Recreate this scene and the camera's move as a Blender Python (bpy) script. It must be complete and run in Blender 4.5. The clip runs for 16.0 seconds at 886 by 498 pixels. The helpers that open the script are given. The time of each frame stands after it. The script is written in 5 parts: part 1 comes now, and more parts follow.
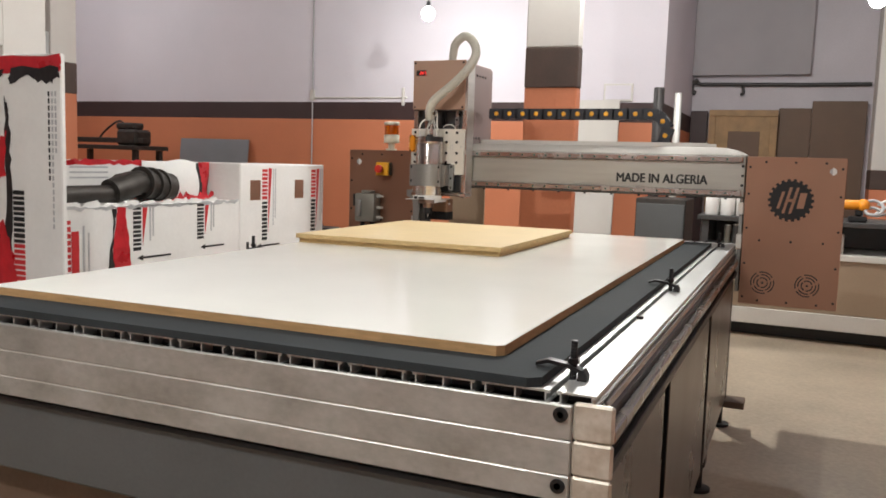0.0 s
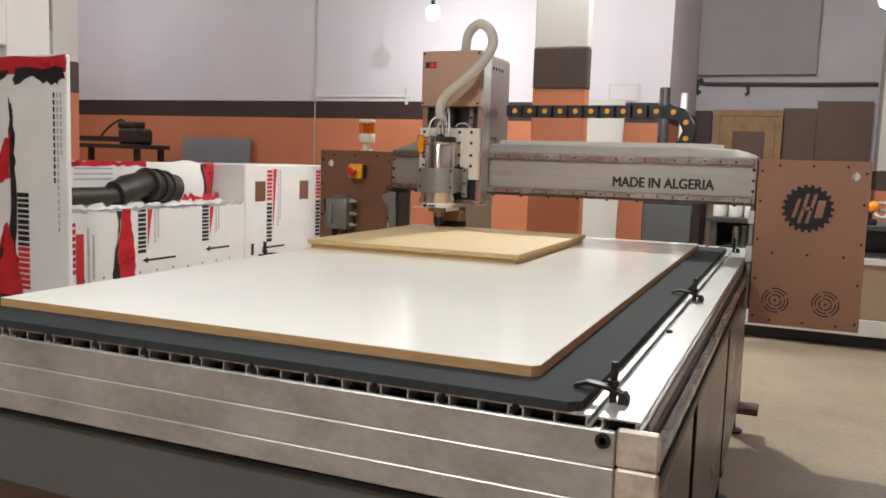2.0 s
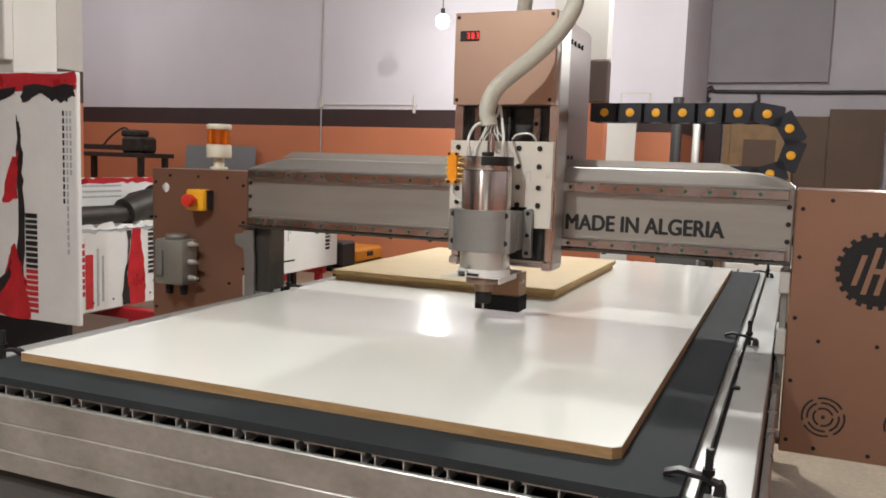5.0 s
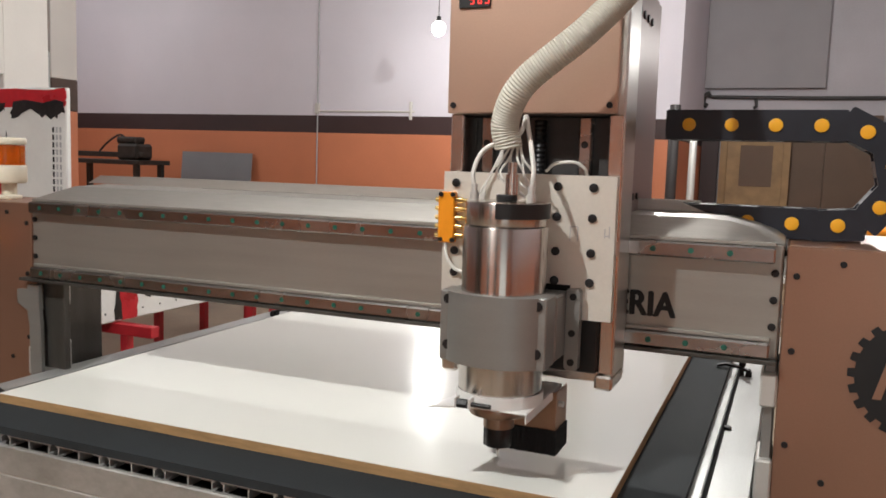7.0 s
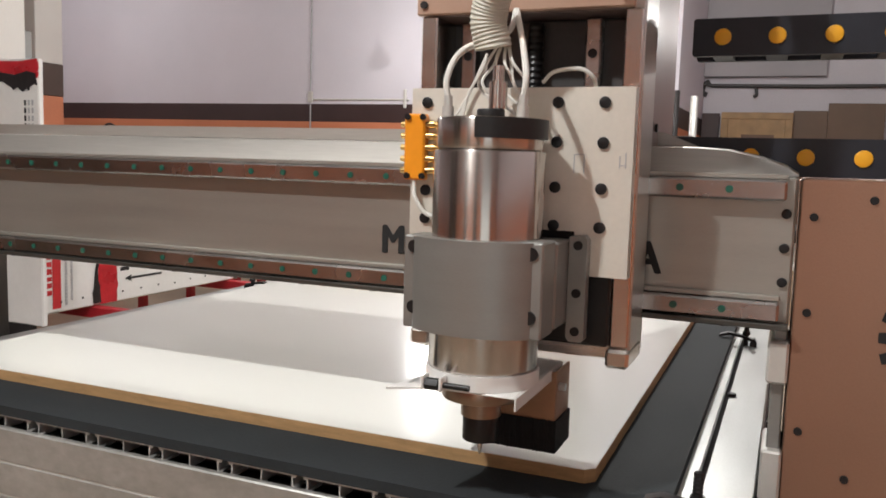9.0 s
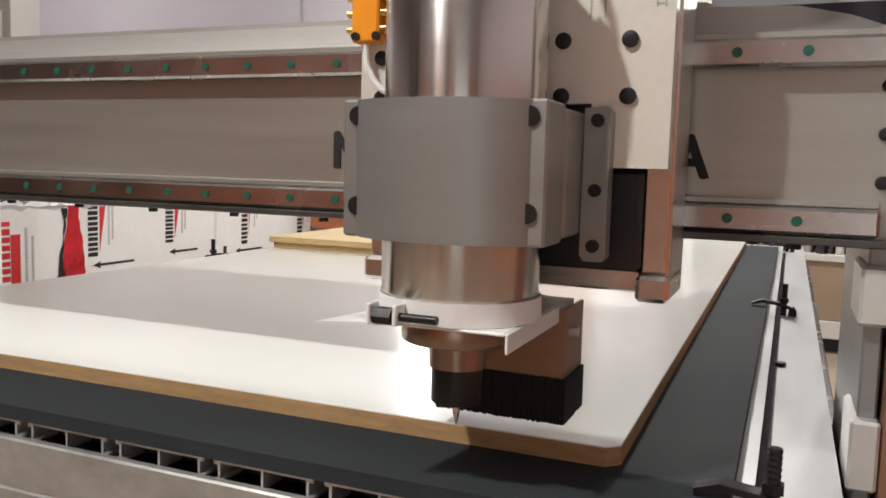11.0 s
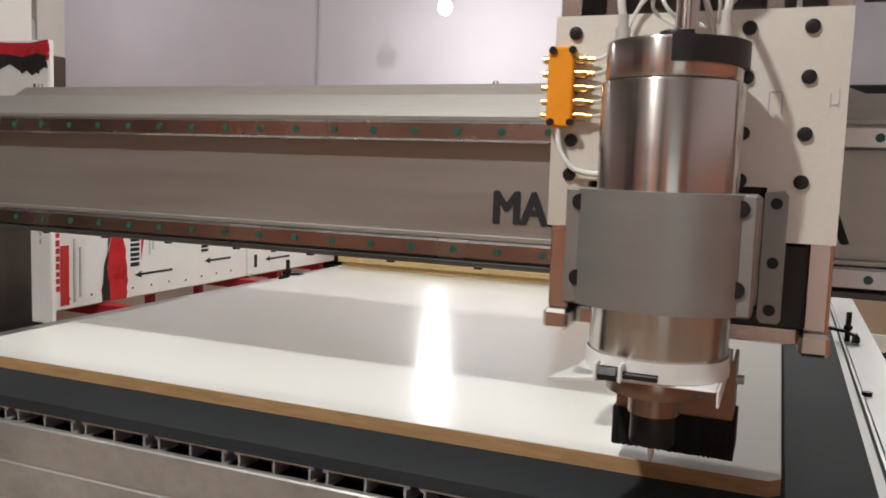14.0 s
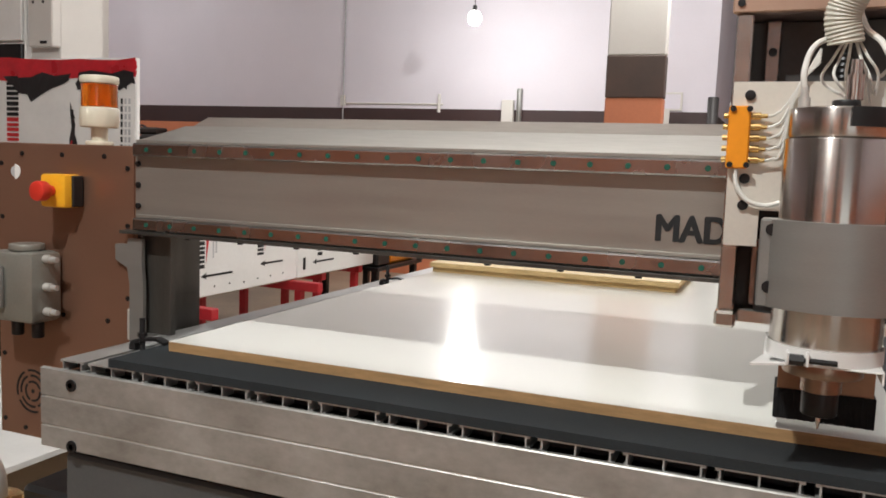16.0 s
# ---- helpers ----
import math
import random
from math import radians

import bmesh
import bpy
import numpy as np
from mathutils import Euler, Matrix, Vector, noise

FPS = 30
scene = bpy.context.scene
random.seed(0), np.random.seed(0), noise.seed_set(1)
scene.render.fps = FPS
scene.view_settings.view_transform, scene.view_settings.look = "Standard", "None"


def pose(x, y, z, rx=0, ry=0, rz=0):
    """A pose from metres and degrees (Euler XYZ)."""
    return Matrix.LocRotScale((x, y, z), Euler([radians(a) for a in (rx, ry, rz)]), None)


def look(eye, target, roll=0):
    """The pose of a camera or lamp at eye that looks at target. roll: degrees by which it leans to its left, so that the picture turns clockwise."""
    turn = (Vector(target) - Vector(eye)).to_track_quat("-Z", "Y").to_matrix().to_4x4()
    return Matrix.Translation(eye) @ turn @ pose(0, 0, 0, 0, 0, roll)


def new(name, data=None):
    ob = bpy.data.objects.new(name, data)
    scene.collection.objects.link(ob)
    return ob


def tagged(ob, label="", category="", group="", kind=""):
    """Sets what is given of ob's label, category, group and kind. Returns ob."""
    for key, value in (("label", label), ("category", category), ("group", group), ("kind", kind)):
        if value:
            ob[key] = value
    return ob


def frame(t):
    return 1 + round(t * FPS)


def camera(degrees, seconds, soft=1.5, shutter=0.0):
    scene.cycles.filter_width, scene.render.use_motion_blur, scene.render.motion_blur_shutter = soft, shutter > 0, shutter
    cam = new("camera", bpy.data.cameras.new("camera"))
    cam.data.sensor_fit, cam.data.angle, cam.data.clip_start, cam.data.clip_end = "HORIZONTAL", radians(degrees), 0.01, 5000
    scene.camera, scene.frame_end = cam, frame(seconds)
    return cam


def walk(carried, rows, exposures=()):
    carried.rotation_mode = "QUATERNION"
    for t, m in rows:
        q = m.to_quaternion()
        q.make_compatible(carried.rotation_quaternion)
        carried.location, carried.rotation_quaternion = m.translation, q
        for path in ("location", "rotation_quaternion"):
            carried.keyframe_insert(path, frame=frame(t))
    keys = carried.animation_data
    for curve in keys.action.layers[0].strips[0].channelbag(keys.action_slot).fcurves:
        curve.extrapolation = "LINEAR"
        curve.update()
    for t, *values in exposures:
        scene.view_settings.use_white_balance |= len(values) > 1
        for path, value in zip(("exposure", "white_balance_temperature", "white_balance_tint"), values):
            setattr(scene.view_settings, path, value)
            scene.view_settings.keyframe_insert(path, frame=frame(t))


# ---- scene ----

# The path: seconds, eye, target, roll.
PATH = [
    (0, (0.308, -1.187, 0.345), (-0.477, 0.64, 0.133), 1.9),
    (0.5, (0.297, -1.189, 0.348), (-0.487, 0.639, 0.138), 2.0),
    (1, (0.285, -1.179, 0.353), (-0.499, 0.648, 0.142), 1.9),
    (1.5, (0.267, -1.175, 0.357), (-0.514, 0.654, 0.147), 2.0),
    (2, (0.235, -1.163, 0.369), (-0.546, 0.665, 0.151), 2.0),
    (2.5, (0.196, -1.153, 0.392), (-0.584, 0.676, 0.178), 2.0),
    (3, (0.176, -1.163, 0.404), (-0.606, 0.666, 0.192), 1.9),
    (5.5, (0.065, -1.072, 0.481), (-0.712, 0.758, 0.265), 2.0),
    (6, (0.059, -1.064, 0.51), (-0.719, 0.766, 0.296), 1.9),
    (6.5, (0.069, -1.059, 0.521), (-0.709, 0.772, 0.309), 1.9),
    (7, (0.089, -1.046, 0.528), (-0.687, 0.785, 0.313), 1.9),
    (7.5, (0.095, -1.039, 0.524), (-0.681, 0.792, 0.309), 2.0),
    (8, (0.097, -1.012, 0.495), (-0.68, 0.818, 0.279), 1.9),
    (8.5, (0.093, -0.951, 0.462), (-0.683, 0.879, 0.243), 1.9),
    (9, (0.076, -0.895, 0.422), (-0.697, 0.936, 0.204), 1.9),
    (9.5, (0.057, -0.804, 0.38), (-0.717, 1.027, 0.16), 1.9),
    (10, (0.032, -0.713, 0.343), (-0.741, 1.119, 0.126), 1.9),
    (12.5, (-0.032, -0.591, 0.252), (-0.799, 1.246, 0.057), 1.7),
    (13, (-0.051, -0.642, 0.289), (-0.814, 1.196, 0.09), 2.0),
    (13.5, (-0.1, -0.718, 0.324), (-0.862, 1.12, 0.121), 2.2),
    (14, (-0.145, -0.792, 0.351), (-0.904, 1.047, 0.146), 2.2),
    (14.5, (-0.195, -0.872, 0.372), (-0.955, 0.966, 0.158), 2.3),
    (15, (-0.252, -0.953, 0.373), (-1.01, 0.886, 0.171), 2.5),
    (15.5, (-0.295, -1.044, 0.378), (-1.053, 0.796, 0.176), 2.5),
    (16, (-0.307, -1.113, 0.382), (-1.065, 0.727, 0.18), 2.4),
]
cam = camera(56.7, 16.0, soft=1.7, shutter=0.3)
walk(cam, [(t, look(e, g, r)) for t, e, g, r in PATH], [(0, 0.13, 6400, 5), (3, 0.08, 6400, 5), (6.5, 0.02, 6400, 6), (9.5, 0.12, 6400, 7), (12.5, 0.2, 6400, 7), (13.2, 0.05, 6400, 7), (14.0, -0.10, 6400, 7), (15.0, -0.03, 6400, 6), (16, 0.03, 6400, 6)])

# ---- light ----
FLOOR = -0.86
CEIL = 3.0
world = bpy.data.worlds.new("world")
world.use_nodes = True
scene.world = world
sky = world.node_tree.nodes.new("ShaderNodeTexSky")
sky.sky_type, sky.sun_disc, sky.sun_elevation, sky.sun_rotation = "NISHITA", False, radians(40), radians(200)
world.node_tree.links.new(sky.outputs[0], world.node_tree.nodes["Background"].inputs["Color"])
world.node_tree.nodes["Background"].inputs["Strength"].default_value = 0.06

# Daylight through the workshop's open door, behind the camera.
DOOR = (0.3, 1.9, 1.2)
day = bpy.data.lights.new("door_daylight", "AREA")
day.shape, day.size, day.size_y, day.energy, day.color = "RECTANGLE", DOOR[1] - DOOR[0] - 0.1, DOOR[2] - FLOOR - 0.1, 7, (1.0, 0.99, 0.98)
new("door_daylight", day).matrix_world = look(((DOOR[0] + DOOR[1]) / 2, -4.68, (DOOR[2] + FLOOR) / 2), ((DOOR[0] + DOOR[1]) / 2, 0, (DOOR[2] + FLOOR) / 2))

# Bulbs hanging on their flex: place of the bulb's middle and watts.
# The last one is unseen, added to brighten the left of the back wall.
BULBS = [((-3.08, 6.15, 1.75), 40), ((0.74, 5.75, 1.64), 28), ((-0.78, 3.85, 2.45), 245),
         ((-1.1, -1.5, 2.5), 230), ((-7.8, 4.9, 2.8), 75)]


# ---- materials ----
def mat(name, color, rough=0.5, metal=0.0, scale=8.0, var=0.12, bump=0.1, stretch=(1, 1, 1), fine=120.0, dirt=None, coat=0.0, rvar=0.1):
    """A surface with colour variation at two scales, uneven gloss and fine relief."""
    m = bpy.data.materials.new(name)
    m.use_nodes = True
    n, l = m.node_tree.nodes, m.node_tree.links
    p = n["Principled BSDF"]
    co = n.new("ShaderNodeTexCoord")
    mp = n.new("ShaderNodeMapping")
    mp.inputs["Scale"].default_value = stretch
    l.new(co.outputs["Object"], mp.inputs["Vector"])
    a = n.new("ShaderNodeTexNoise")
    a.inputs["Scale"].default_value, a.inputs["Detail"].default_value = scale, 6
    b = n.new("ShaderNodeTexNoise")
    b.inputs["Scale"].default_value, b.inputs["Detail"].default_value = fine, 3
    l.new(mp.outputs[0], a.inputs["Vector"])
    l.new(mp.outputs[0], b.inputs["Vector"])
    mixv = n.new("ShaderNodeMath")
    mixv.operation = "MULTIPLY_ADD"
    l.new(b.outputs["Fac"], mixv.inputs[0])
    mixv.inputs[1].default_value = 0.4
    l.new(a.outputs["Fac"], mixv.inputs[2])
    ramp = n.new("ShaderNodeMapRange")
    ramp.inputs["From Min"].default_value, ramp.inputs["From Max"].default_value = 0.4, 1.0
    l.new(mixv.outputs[0], ramp.inputs["Value"])
    mix = n.new("ShaderNodeMix")
    mix.data_type = "RGBA"
    lo = dirt if dirt else tuple(c * (1 - var) for c in color)
    hi = tuple(min(1, c * (1 + var)) for c in color)
    mix.inputs[6].default_value, mix.inputs[7].default_value = (*lo, 1), (*hi, 1)
    l.new(ramp.outputs[0], mix.inputs[0])
    l.new(mix.outputs[2], p.inputs["Base Color"])
    rr = n.new("ShaderNodeMapRange")
    rr.inputs["To Min"].default_value, rr.inputs["To Max"].default_value = max(0.02, rough - rvar), min(1, rough + rvar)
    l.new(a.outputs["Fac"], rr.inputs["Value"])
    l.new(rr.outputs[0], p.inputs["Roughness"])
    p.inputs["Metallic"].default_value = metal
    p.inputs["Coat Weight"].default_value = coat
    if bump:
        bp = n.new("ShaderNodeBump")
        bp.inputs["Strength"].default_value, bp.inputs["Distance"].default_value = bump, 0.004
        l.new(b.outputs["Fac"], bp.inputs["Height"])
        l.new(bp.outputs[0], p.inputs["Normal"])
    return m


def glow(name, color, strength):
    m = bpy.data.materials.new(name)
    m.use_nodes = True
    p = m.node_tree.nodes["Principled BSDF"]
    p.inputs["Base Color"].default_value = (*color, 1)
    p.inputs["Emission Color"].default_value = (*color, 1)
    p.inputs["Emission Strength"].default_value = strength
    return m


def clear(name, color, rough=0.05):
    m = bpy.data.materials.new(name)
    m.use_nodes = True
    p = m.node_tree.nodes["Principled BSDF"]
    p.inputs["Base Color"].default_value = (*color, 1)
    p.inputs["Transmission Weight"].default_value = 0.85
    p.inputs["Roughness"].default_value = rough
    return m


WHITE_WALL = mat("lavender_white_paint", (0.70, 0.66, 0.72), 0.75, scale=1.3, var=0.05, bump=0.15, fine=60)
ORANGE_WALL = mat("orange_wall_paint", (0.60, 0.21, 0.105), 0.6, scale=1.6, var=0.10, bump=0.15, fine=60)
BAND = mat("dark_brown_band_paint", (0.045, 0.022, 0.022), 0.55, scale=3, var=0.2, bump=0.1)
PILLAR_BAND = mat("brown_pillar_paint", (0.07, 0.042, 0.032), 0.6, scale=5, var=0.25, bump=0.1)
PILLAR_WHITE = mat("cream_white_paint", (0.63, 0.60, 0.565), 0.7, scale=3, var=0.05, bump=0.1)
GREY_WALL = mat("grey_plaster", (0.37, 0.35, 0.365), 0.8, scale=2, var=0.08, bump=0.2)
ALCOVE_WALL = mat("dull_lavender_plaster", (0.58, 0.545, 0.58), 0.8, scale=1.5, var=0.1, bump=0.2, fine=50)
BRONZE_PALE = mat("pale_copper_panel", (0.52, 0.35, 0.265), 0.36, 0.6, scale=4, var=0.06, bump=0.04, fine=350)
# Grey rather than white, so the unseen ceiling bounces less light.
CEILING = mat("ceiling_paint", (0.36, 0.35, 0.35), 0.85, scale=2, var=0.05)
CONCRETE = mat("worn_concrete", (0.44, 0.365, 0.272), 0.45, scale=1.6, var=0.2, dirt=(0.26, 0.21, 0.157), bump=0.15, fine=45, rvar=0.15)
ALU = mat("brushed_aluminium", (0.62, 0.60, 0.57), 0.34, 0.9, scale=3, var=0.12, bump=0.06, stretch=(1, 1, 14), fine=60)
ALU_FRONT = mat("worn_aluminium", (0.47, 0.465, 0.45), 0.42, 0.6, scale=7, var=0.2, bump=0.08, stretch=(1, 1, 1.6), fine=60, rvar=0.16, dirt=(0.31, 0.30, 0.28))
ALU_BRIGHT = mat("milled_aluminium", (0.64, 0.63, 0.60), 0.36, 0.5, scale=4, var=0.06, bump=0.04, fine=150)
ALU_MATT = mat("matt_cast_aluminium", (0.30, 0.298, 0.285), 0.44, 0.65, scale=6, var=0.09, bump=0.02, stretch=(1, 1, 5), fine=200)
# Paler copy of the milled aluminium, with the light the plate catches painted in.
PLATE_ALU = mat("lit_cream_aluminium", (0.74, 0.71, 0.64), 0.40, 0.4, scale=6, var=0.08, bump=0.03, fine=150)
STEEL = mat("polished_steel", (0.57, 0.525, 0.49), 0.22, 1.0, scale=2, var=0.06, bump=0.0, stretch=(1, 1, 18), fine=90, rvar=0.06)
for q in (STEEL,):
    tg = q.node_tree.nodes.new("ShaderNodeTangent")
    tg.direction_type, tg.axis = "RADIAL", "Z"
    pb = q.node_tree.nodes["Principled BSDF"]
    q.node_tree.links.new(tg.outputs[0], pb.inputs["Tangent"])
    pb.inputs["Anisotropic"].default_value = 0.85
    pb.inputs["Anisotropic Rotation"].default_value = 0.25
NOSE = mat("dark_brown_steel", (0.30, 0.22, 0.17), 0.28, 1.0, scale=9, var=0.2, bump=0.02)
DECK = mat("satin_deck_aluminium", (0.50, 0.50, 0.49), 0.40, 0.55, scale=5, var=0.10, bump=0.04, stretch=(6, 1, 1), fine=90)
CORNER_ALU = mat("stained_aluminium", (0.62, 0.58, 0.52), 0.42, 0.4, scale=22, var=0.1, bump=0.1, fine=90, dirt=(0.33, 0.25, 0.17))
POST = mat("ground_aluminium", (0.66, 0.62, 0.58), 0.26, 1.0, scale=5, var=0.08, bump=0.02, stretch=(1, 1, 8), fine=120, rvar=0.06)
RAIL = mat("ground_rail_steel", (0.44, 0.42, 0.41), 0.26, 1.0, scale=10, var=0.15, bump=0.02, rvar=0.08)
BEAM_PAINT = mat("grey_beam_anodising", (0.40, 0.385, 0.35), 0.40, 0.75, scale=3, var=0.10, bump=0.05, stretch=(1, 1, 12), fine=90)
BRONZE = mat("copper_brown_panel", (0.35, 0.197, 0.135), 0.34, 0.7, scale=4, var=0.08, bump=0.05, fine=350)
BRONZE_DARK = mat("copper_brown_duct", (0.30, 0.17, 0.10), 0.4, 0.4, scale=9, var=0.15, bump=0.05)
COLUMN_SIDE = mat("mauve_grey_panel", (0.33, 0.26, 0.25), 0.4, 0.5, scale=4, var=0.08, bump=0.05)
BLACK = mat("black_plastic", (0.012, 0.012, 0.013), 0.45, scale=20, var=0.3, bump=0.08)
BLACK_STEEL = mat("black_oxide_steel", (0.018, 0.017, 0.018), 0.4, 0.4, scale=20, var=0.3, bump=0.08)
BRISTLE = mat("black_bristles", (0.008, 0.008, 0.009), 0.8, scale=8, var=0.4, bump=0.9, stretch=(1, 1, 0.05), fine=700)
CHAIN = mat("navy_black_chain", (0.012, 0.014, 0.022), 0.42, scale=20, var=0.25, bump=0.06)
YELLOW = mat("yellow_plastic", (0.86, 0.42, 0.02), 0.4, scale=20, var=0.08, bump=0.03)
ORANGE_BLOCK = mat("orange_anodised_block", (0.85, 0.30, 0.015), 0.35, scale=20, var=0.08, bump=0.04)
BRASS = mat("brass", (0.75, 0.52, 0.22), 0.25, 1.0, scale=20, var=0.1, bump=0.02)
RED_PLASTIC = mat("red_plastic", (0.62, 0.035, 0.02), 0.4, scale=20, var=0.1, bump=0.03)
LAMINATE = mat("white_melamine", (0.90, 0.90, 0.845), 0.16, 0.0, scale=3, var=0.015, bump=0.012, fine=500, rvar=0.04)
MDF = mat("raw_mdf_edge", (0.42, 0.255, 0.115), 0.75, scale=25, var=0.25, bump=0.3, stretch=(1, 1, 6), fine=180)
PLY = mat("pale_plywood", (0.72, 0.55, 0.30), 0.55, scale=6, var=0.12, bump=0.1, stretch=(1, 9, 1), fine=60)
PLY_EDGE = mat("plywood_edge", (0.55, 0.39, 0.18), 0.7, scale=30, var=0.3, bump=0.3, stretch=(1, 1, 14))
PAD = mat("charcoal_spoilboard", (0.026, 0.030, 0.033), 0.8, scale=7, var=0.2, bump=0.15, fine=200, rvar=0.08)
PAD.node_tree.nodes["Principled BSDF"].inputs["Specular IOR Level"].default_value = 0.22
GREY_PAINT = mat("grey_frame_paint", (0.10, 0.104, 0.106), 0.5, 0.2, scale=4, var=0.15, bump=0.1)
DARK_PAINT = mat("dark_frame_paint", (0.05, 0.045, 0.045), 0.42, 0.35, scale=6, var=0.3, bump=0.1)
# The brown cast is a reflection on grey panels, put into the base colour.
SIDE_PANEL = mat("satin_side_panel", (0.15, 0.13, 0.115), 0.3, 0.5, scale=4, var=0.2, bump=0.03)
BROWN_PANEL = mat("brown_side_panel", (0.13, 0.085, 0.06), 0.5, 0.2, scale=5, var=0.25, bump=0.1)
CARTON = mat("white_carton", (0.78, 0.77, 0.75), 0.5, scale=5, var=0.05, bump=0.15, fine=40)
PRINT_BLACK = mat("black_print", (0.011, 0.011, 0.012), 0.65, scale=30, var=0.2, bump=0.05)
PRINT_RED = mat("red_print", (0.55, 0.025, 0.03), 0.5, scale=30, var=0.15, bump=0.05)
PRINT_GREY = mat("grey_print", (0.45, 0.45, 0.46), 0.6, scale=30, var=0.15, bump=0.05)
RED_WRAP = mat("red_plastic_wrap", (0.50, 0.02, 0.03), 0.3, scale=9, var=0.3, bump=0.5, fine=30)
BLACK_WRAP = mat("black_torn_film", (0.02, 0.019, 0.02), 0.35, scale=9, var=0.4, bump=0.6, fine=30)
RED_STEEL = mat("red_painted_steel", (0.45, 0.02, 0.03), 0.45, scale=9, var=0.2, bump=0.1)
GREY_BOX = mat("hammered_grey_enamel", (0.27, 0.265, 0.235), 0.35, 0.4, scale=9, var=0.1, bump=0.25, fine=220)
HOSE = mat("cream_grey_hose", (0.54, 0.52, 0.45), 0.5, scale=12, var=0.08, bump=0.08)
TUBE = mat("clear_white_tube", (0.75, 0.74, 0.70), 0.25, scale=20, var=0.05, bump=0.02)
GREY_SHEET = mat("grey_composite_sheet", (0.27, 0.28, 0.30), 0.4, 0.3, scale=3, var=0.08, bump=0.05)
GREASY = mat("greasy_machine_iron", (0.055, 0.048, 0.043), 0.5, 0.5, scale=12, var=0.4, bump=0.3)
WOOD = mat("old_pine_frame", (0.34, 0.21, 0.10), 0.6, scale=7, var=0.3, bump=0.2, stretch=(1, 6, 1))
HARDBOARD = mat("brown_hardboard", (0.14, 0.085, 0.055), 0.6, scale=2, var=0.2, bump=0.1)
BENCH_BROWN = mat("brown_bench_board", (0.30, 0.22, 0.15), 0.55, scale=2, var=0.15, bump=0.1)
BENCH_WHITE = mat("grey_white_plinth", (0.60, 0.58, 0.54), 0.6, scale=3, var=0.1, bump=0.1)
BENCH_TOP = mat("dark_worktop", (0.05, 0.048, 0.048), 0.35, scale=6, var=0.3, bump=0.1)
CREAM = mat("cream_plastic", (0.66, 0.62, 0.50), 0.4, scale=10, var=0.06, bump=0.03)
GREEN_CAP = mat("green_rail_cap", (0.013, 0.09, 0.062), 0.4, scale=30, var=0.2, bump=0.02)
UPRIGHT = mat("dull_dark_steel", (0.085, 0.08, 0.072), 0.38, 0.6, scale=4, var=0.3, bump=0.03, stretch=(6, 6, 0.6))
COVER = mat("bent_zinc_sheet", (0.50, 0.48, 0.45), 0.46, 0.85, scale=3, var=0.14, bump=0.05, stretch=(0.4, 6, 6), fine=60)
AMBER = clear("amber_lens", (0.95, 0.28, 0.02), 0.15)
GLASS_TUBE = clear("clear_acrylic", (0.93, 0.93, 0.90), 0.04)
BULB_GLOW = glow("bulb_glow", (1.0, 0.98, 0.95), 22.0)
DIGIT_GLOW = glow("red_digits", (1.0, 0.04, 0.03), 1.1)


# ---- mesh helpers ----
def bx(bm, x0, x1, y0, y1, z0, z1, bevel=0.0, mi=0, seg=1):
    """A box, its edges rounded by bevel, with material slot mi."""
    t = bmesh.new()
    bmesh.ops.create_cube(t, size=1)
    for v in t.verts:
        v.co = Vector(((x0 + x1) / 2 + v.co.x * (x1 - x0), (y0 + y1) / 2 + v.co.y * (y1 - y0), (z0 + z1) / 2 + v.co.z * (z1 - z0)))
    if bevel:
        bmesh.ops.bevel(t, geom=t.edges[:], offset=min(bevel, 0.45 * min(x1 - x0, y1 - y0, z1 - z0)), segments=seg, affect="EDGES", profile=0.5)
    add(bm, t, mi)
    return bm


def add(bm, t, mi=0, m=None):
    """Moves the faces of t into bm."""
    if m is not None:
        bmesh.ops.transform(t, matrix=m, verts=t.verts[:])
    vs = {v: bm.verts.new(v.co) for v in t.verts}
    for f in t.faces:
        g = bm.faces.new([vs[v] for v in f.verts])
        g.material_index, g.smooth = mi, f.smooth
    t.free()


def cy(bm, c, r, h, axis="z", seg=24, r2=None, mi=0, bevel=0.0):
    """A cylinder or cone frustum that starts at c and runs h along the axis."""
    t = bmesh.new()
    bmesh.ops.create_cone(t, cap_ends=True, segments=seg, radius1=r, radius2=r if r2 is None else r2, depth=abs(h))
    if bevel:
        rim = [e for e in t.edges if abs(e.verts[0].co.z - e.verts[1].co.z) < 1e-6]
        bmesh.ops.bevel(t, geom=rim, offset=bevel, segments=2, affect="EDGES", profile=0.5)
    for f in t.faces:
        f.smooth = len(f.verts) == 4
    turn = {"z": Matrix(), "x": Matrix.Rotation(radians(90), 4, "Y"), "y": Matrix.Rotation(radians(-90), 4, "X")}[axis]
    add(bm, t, mi, Matrix.Translation(c) @ turn @ Matrix.Translation((0, 0, h / 2)))
    return bm


def ball(bm, c, r, sx=1, sy=1, sz=1, seg=16, mi=0):
    t = bmesh.new()
    bmesh.ops.create_uvsphere(t, u_segments=seg, v_segments=max(6, seg // 2), radius=r)
    for f in t.faces:
        f.smooth = True
    add(bm, t, mi, Matrix.Translation(c) @ Matrix.Diagonal((sx, sy, sz, 1)))
    return bm


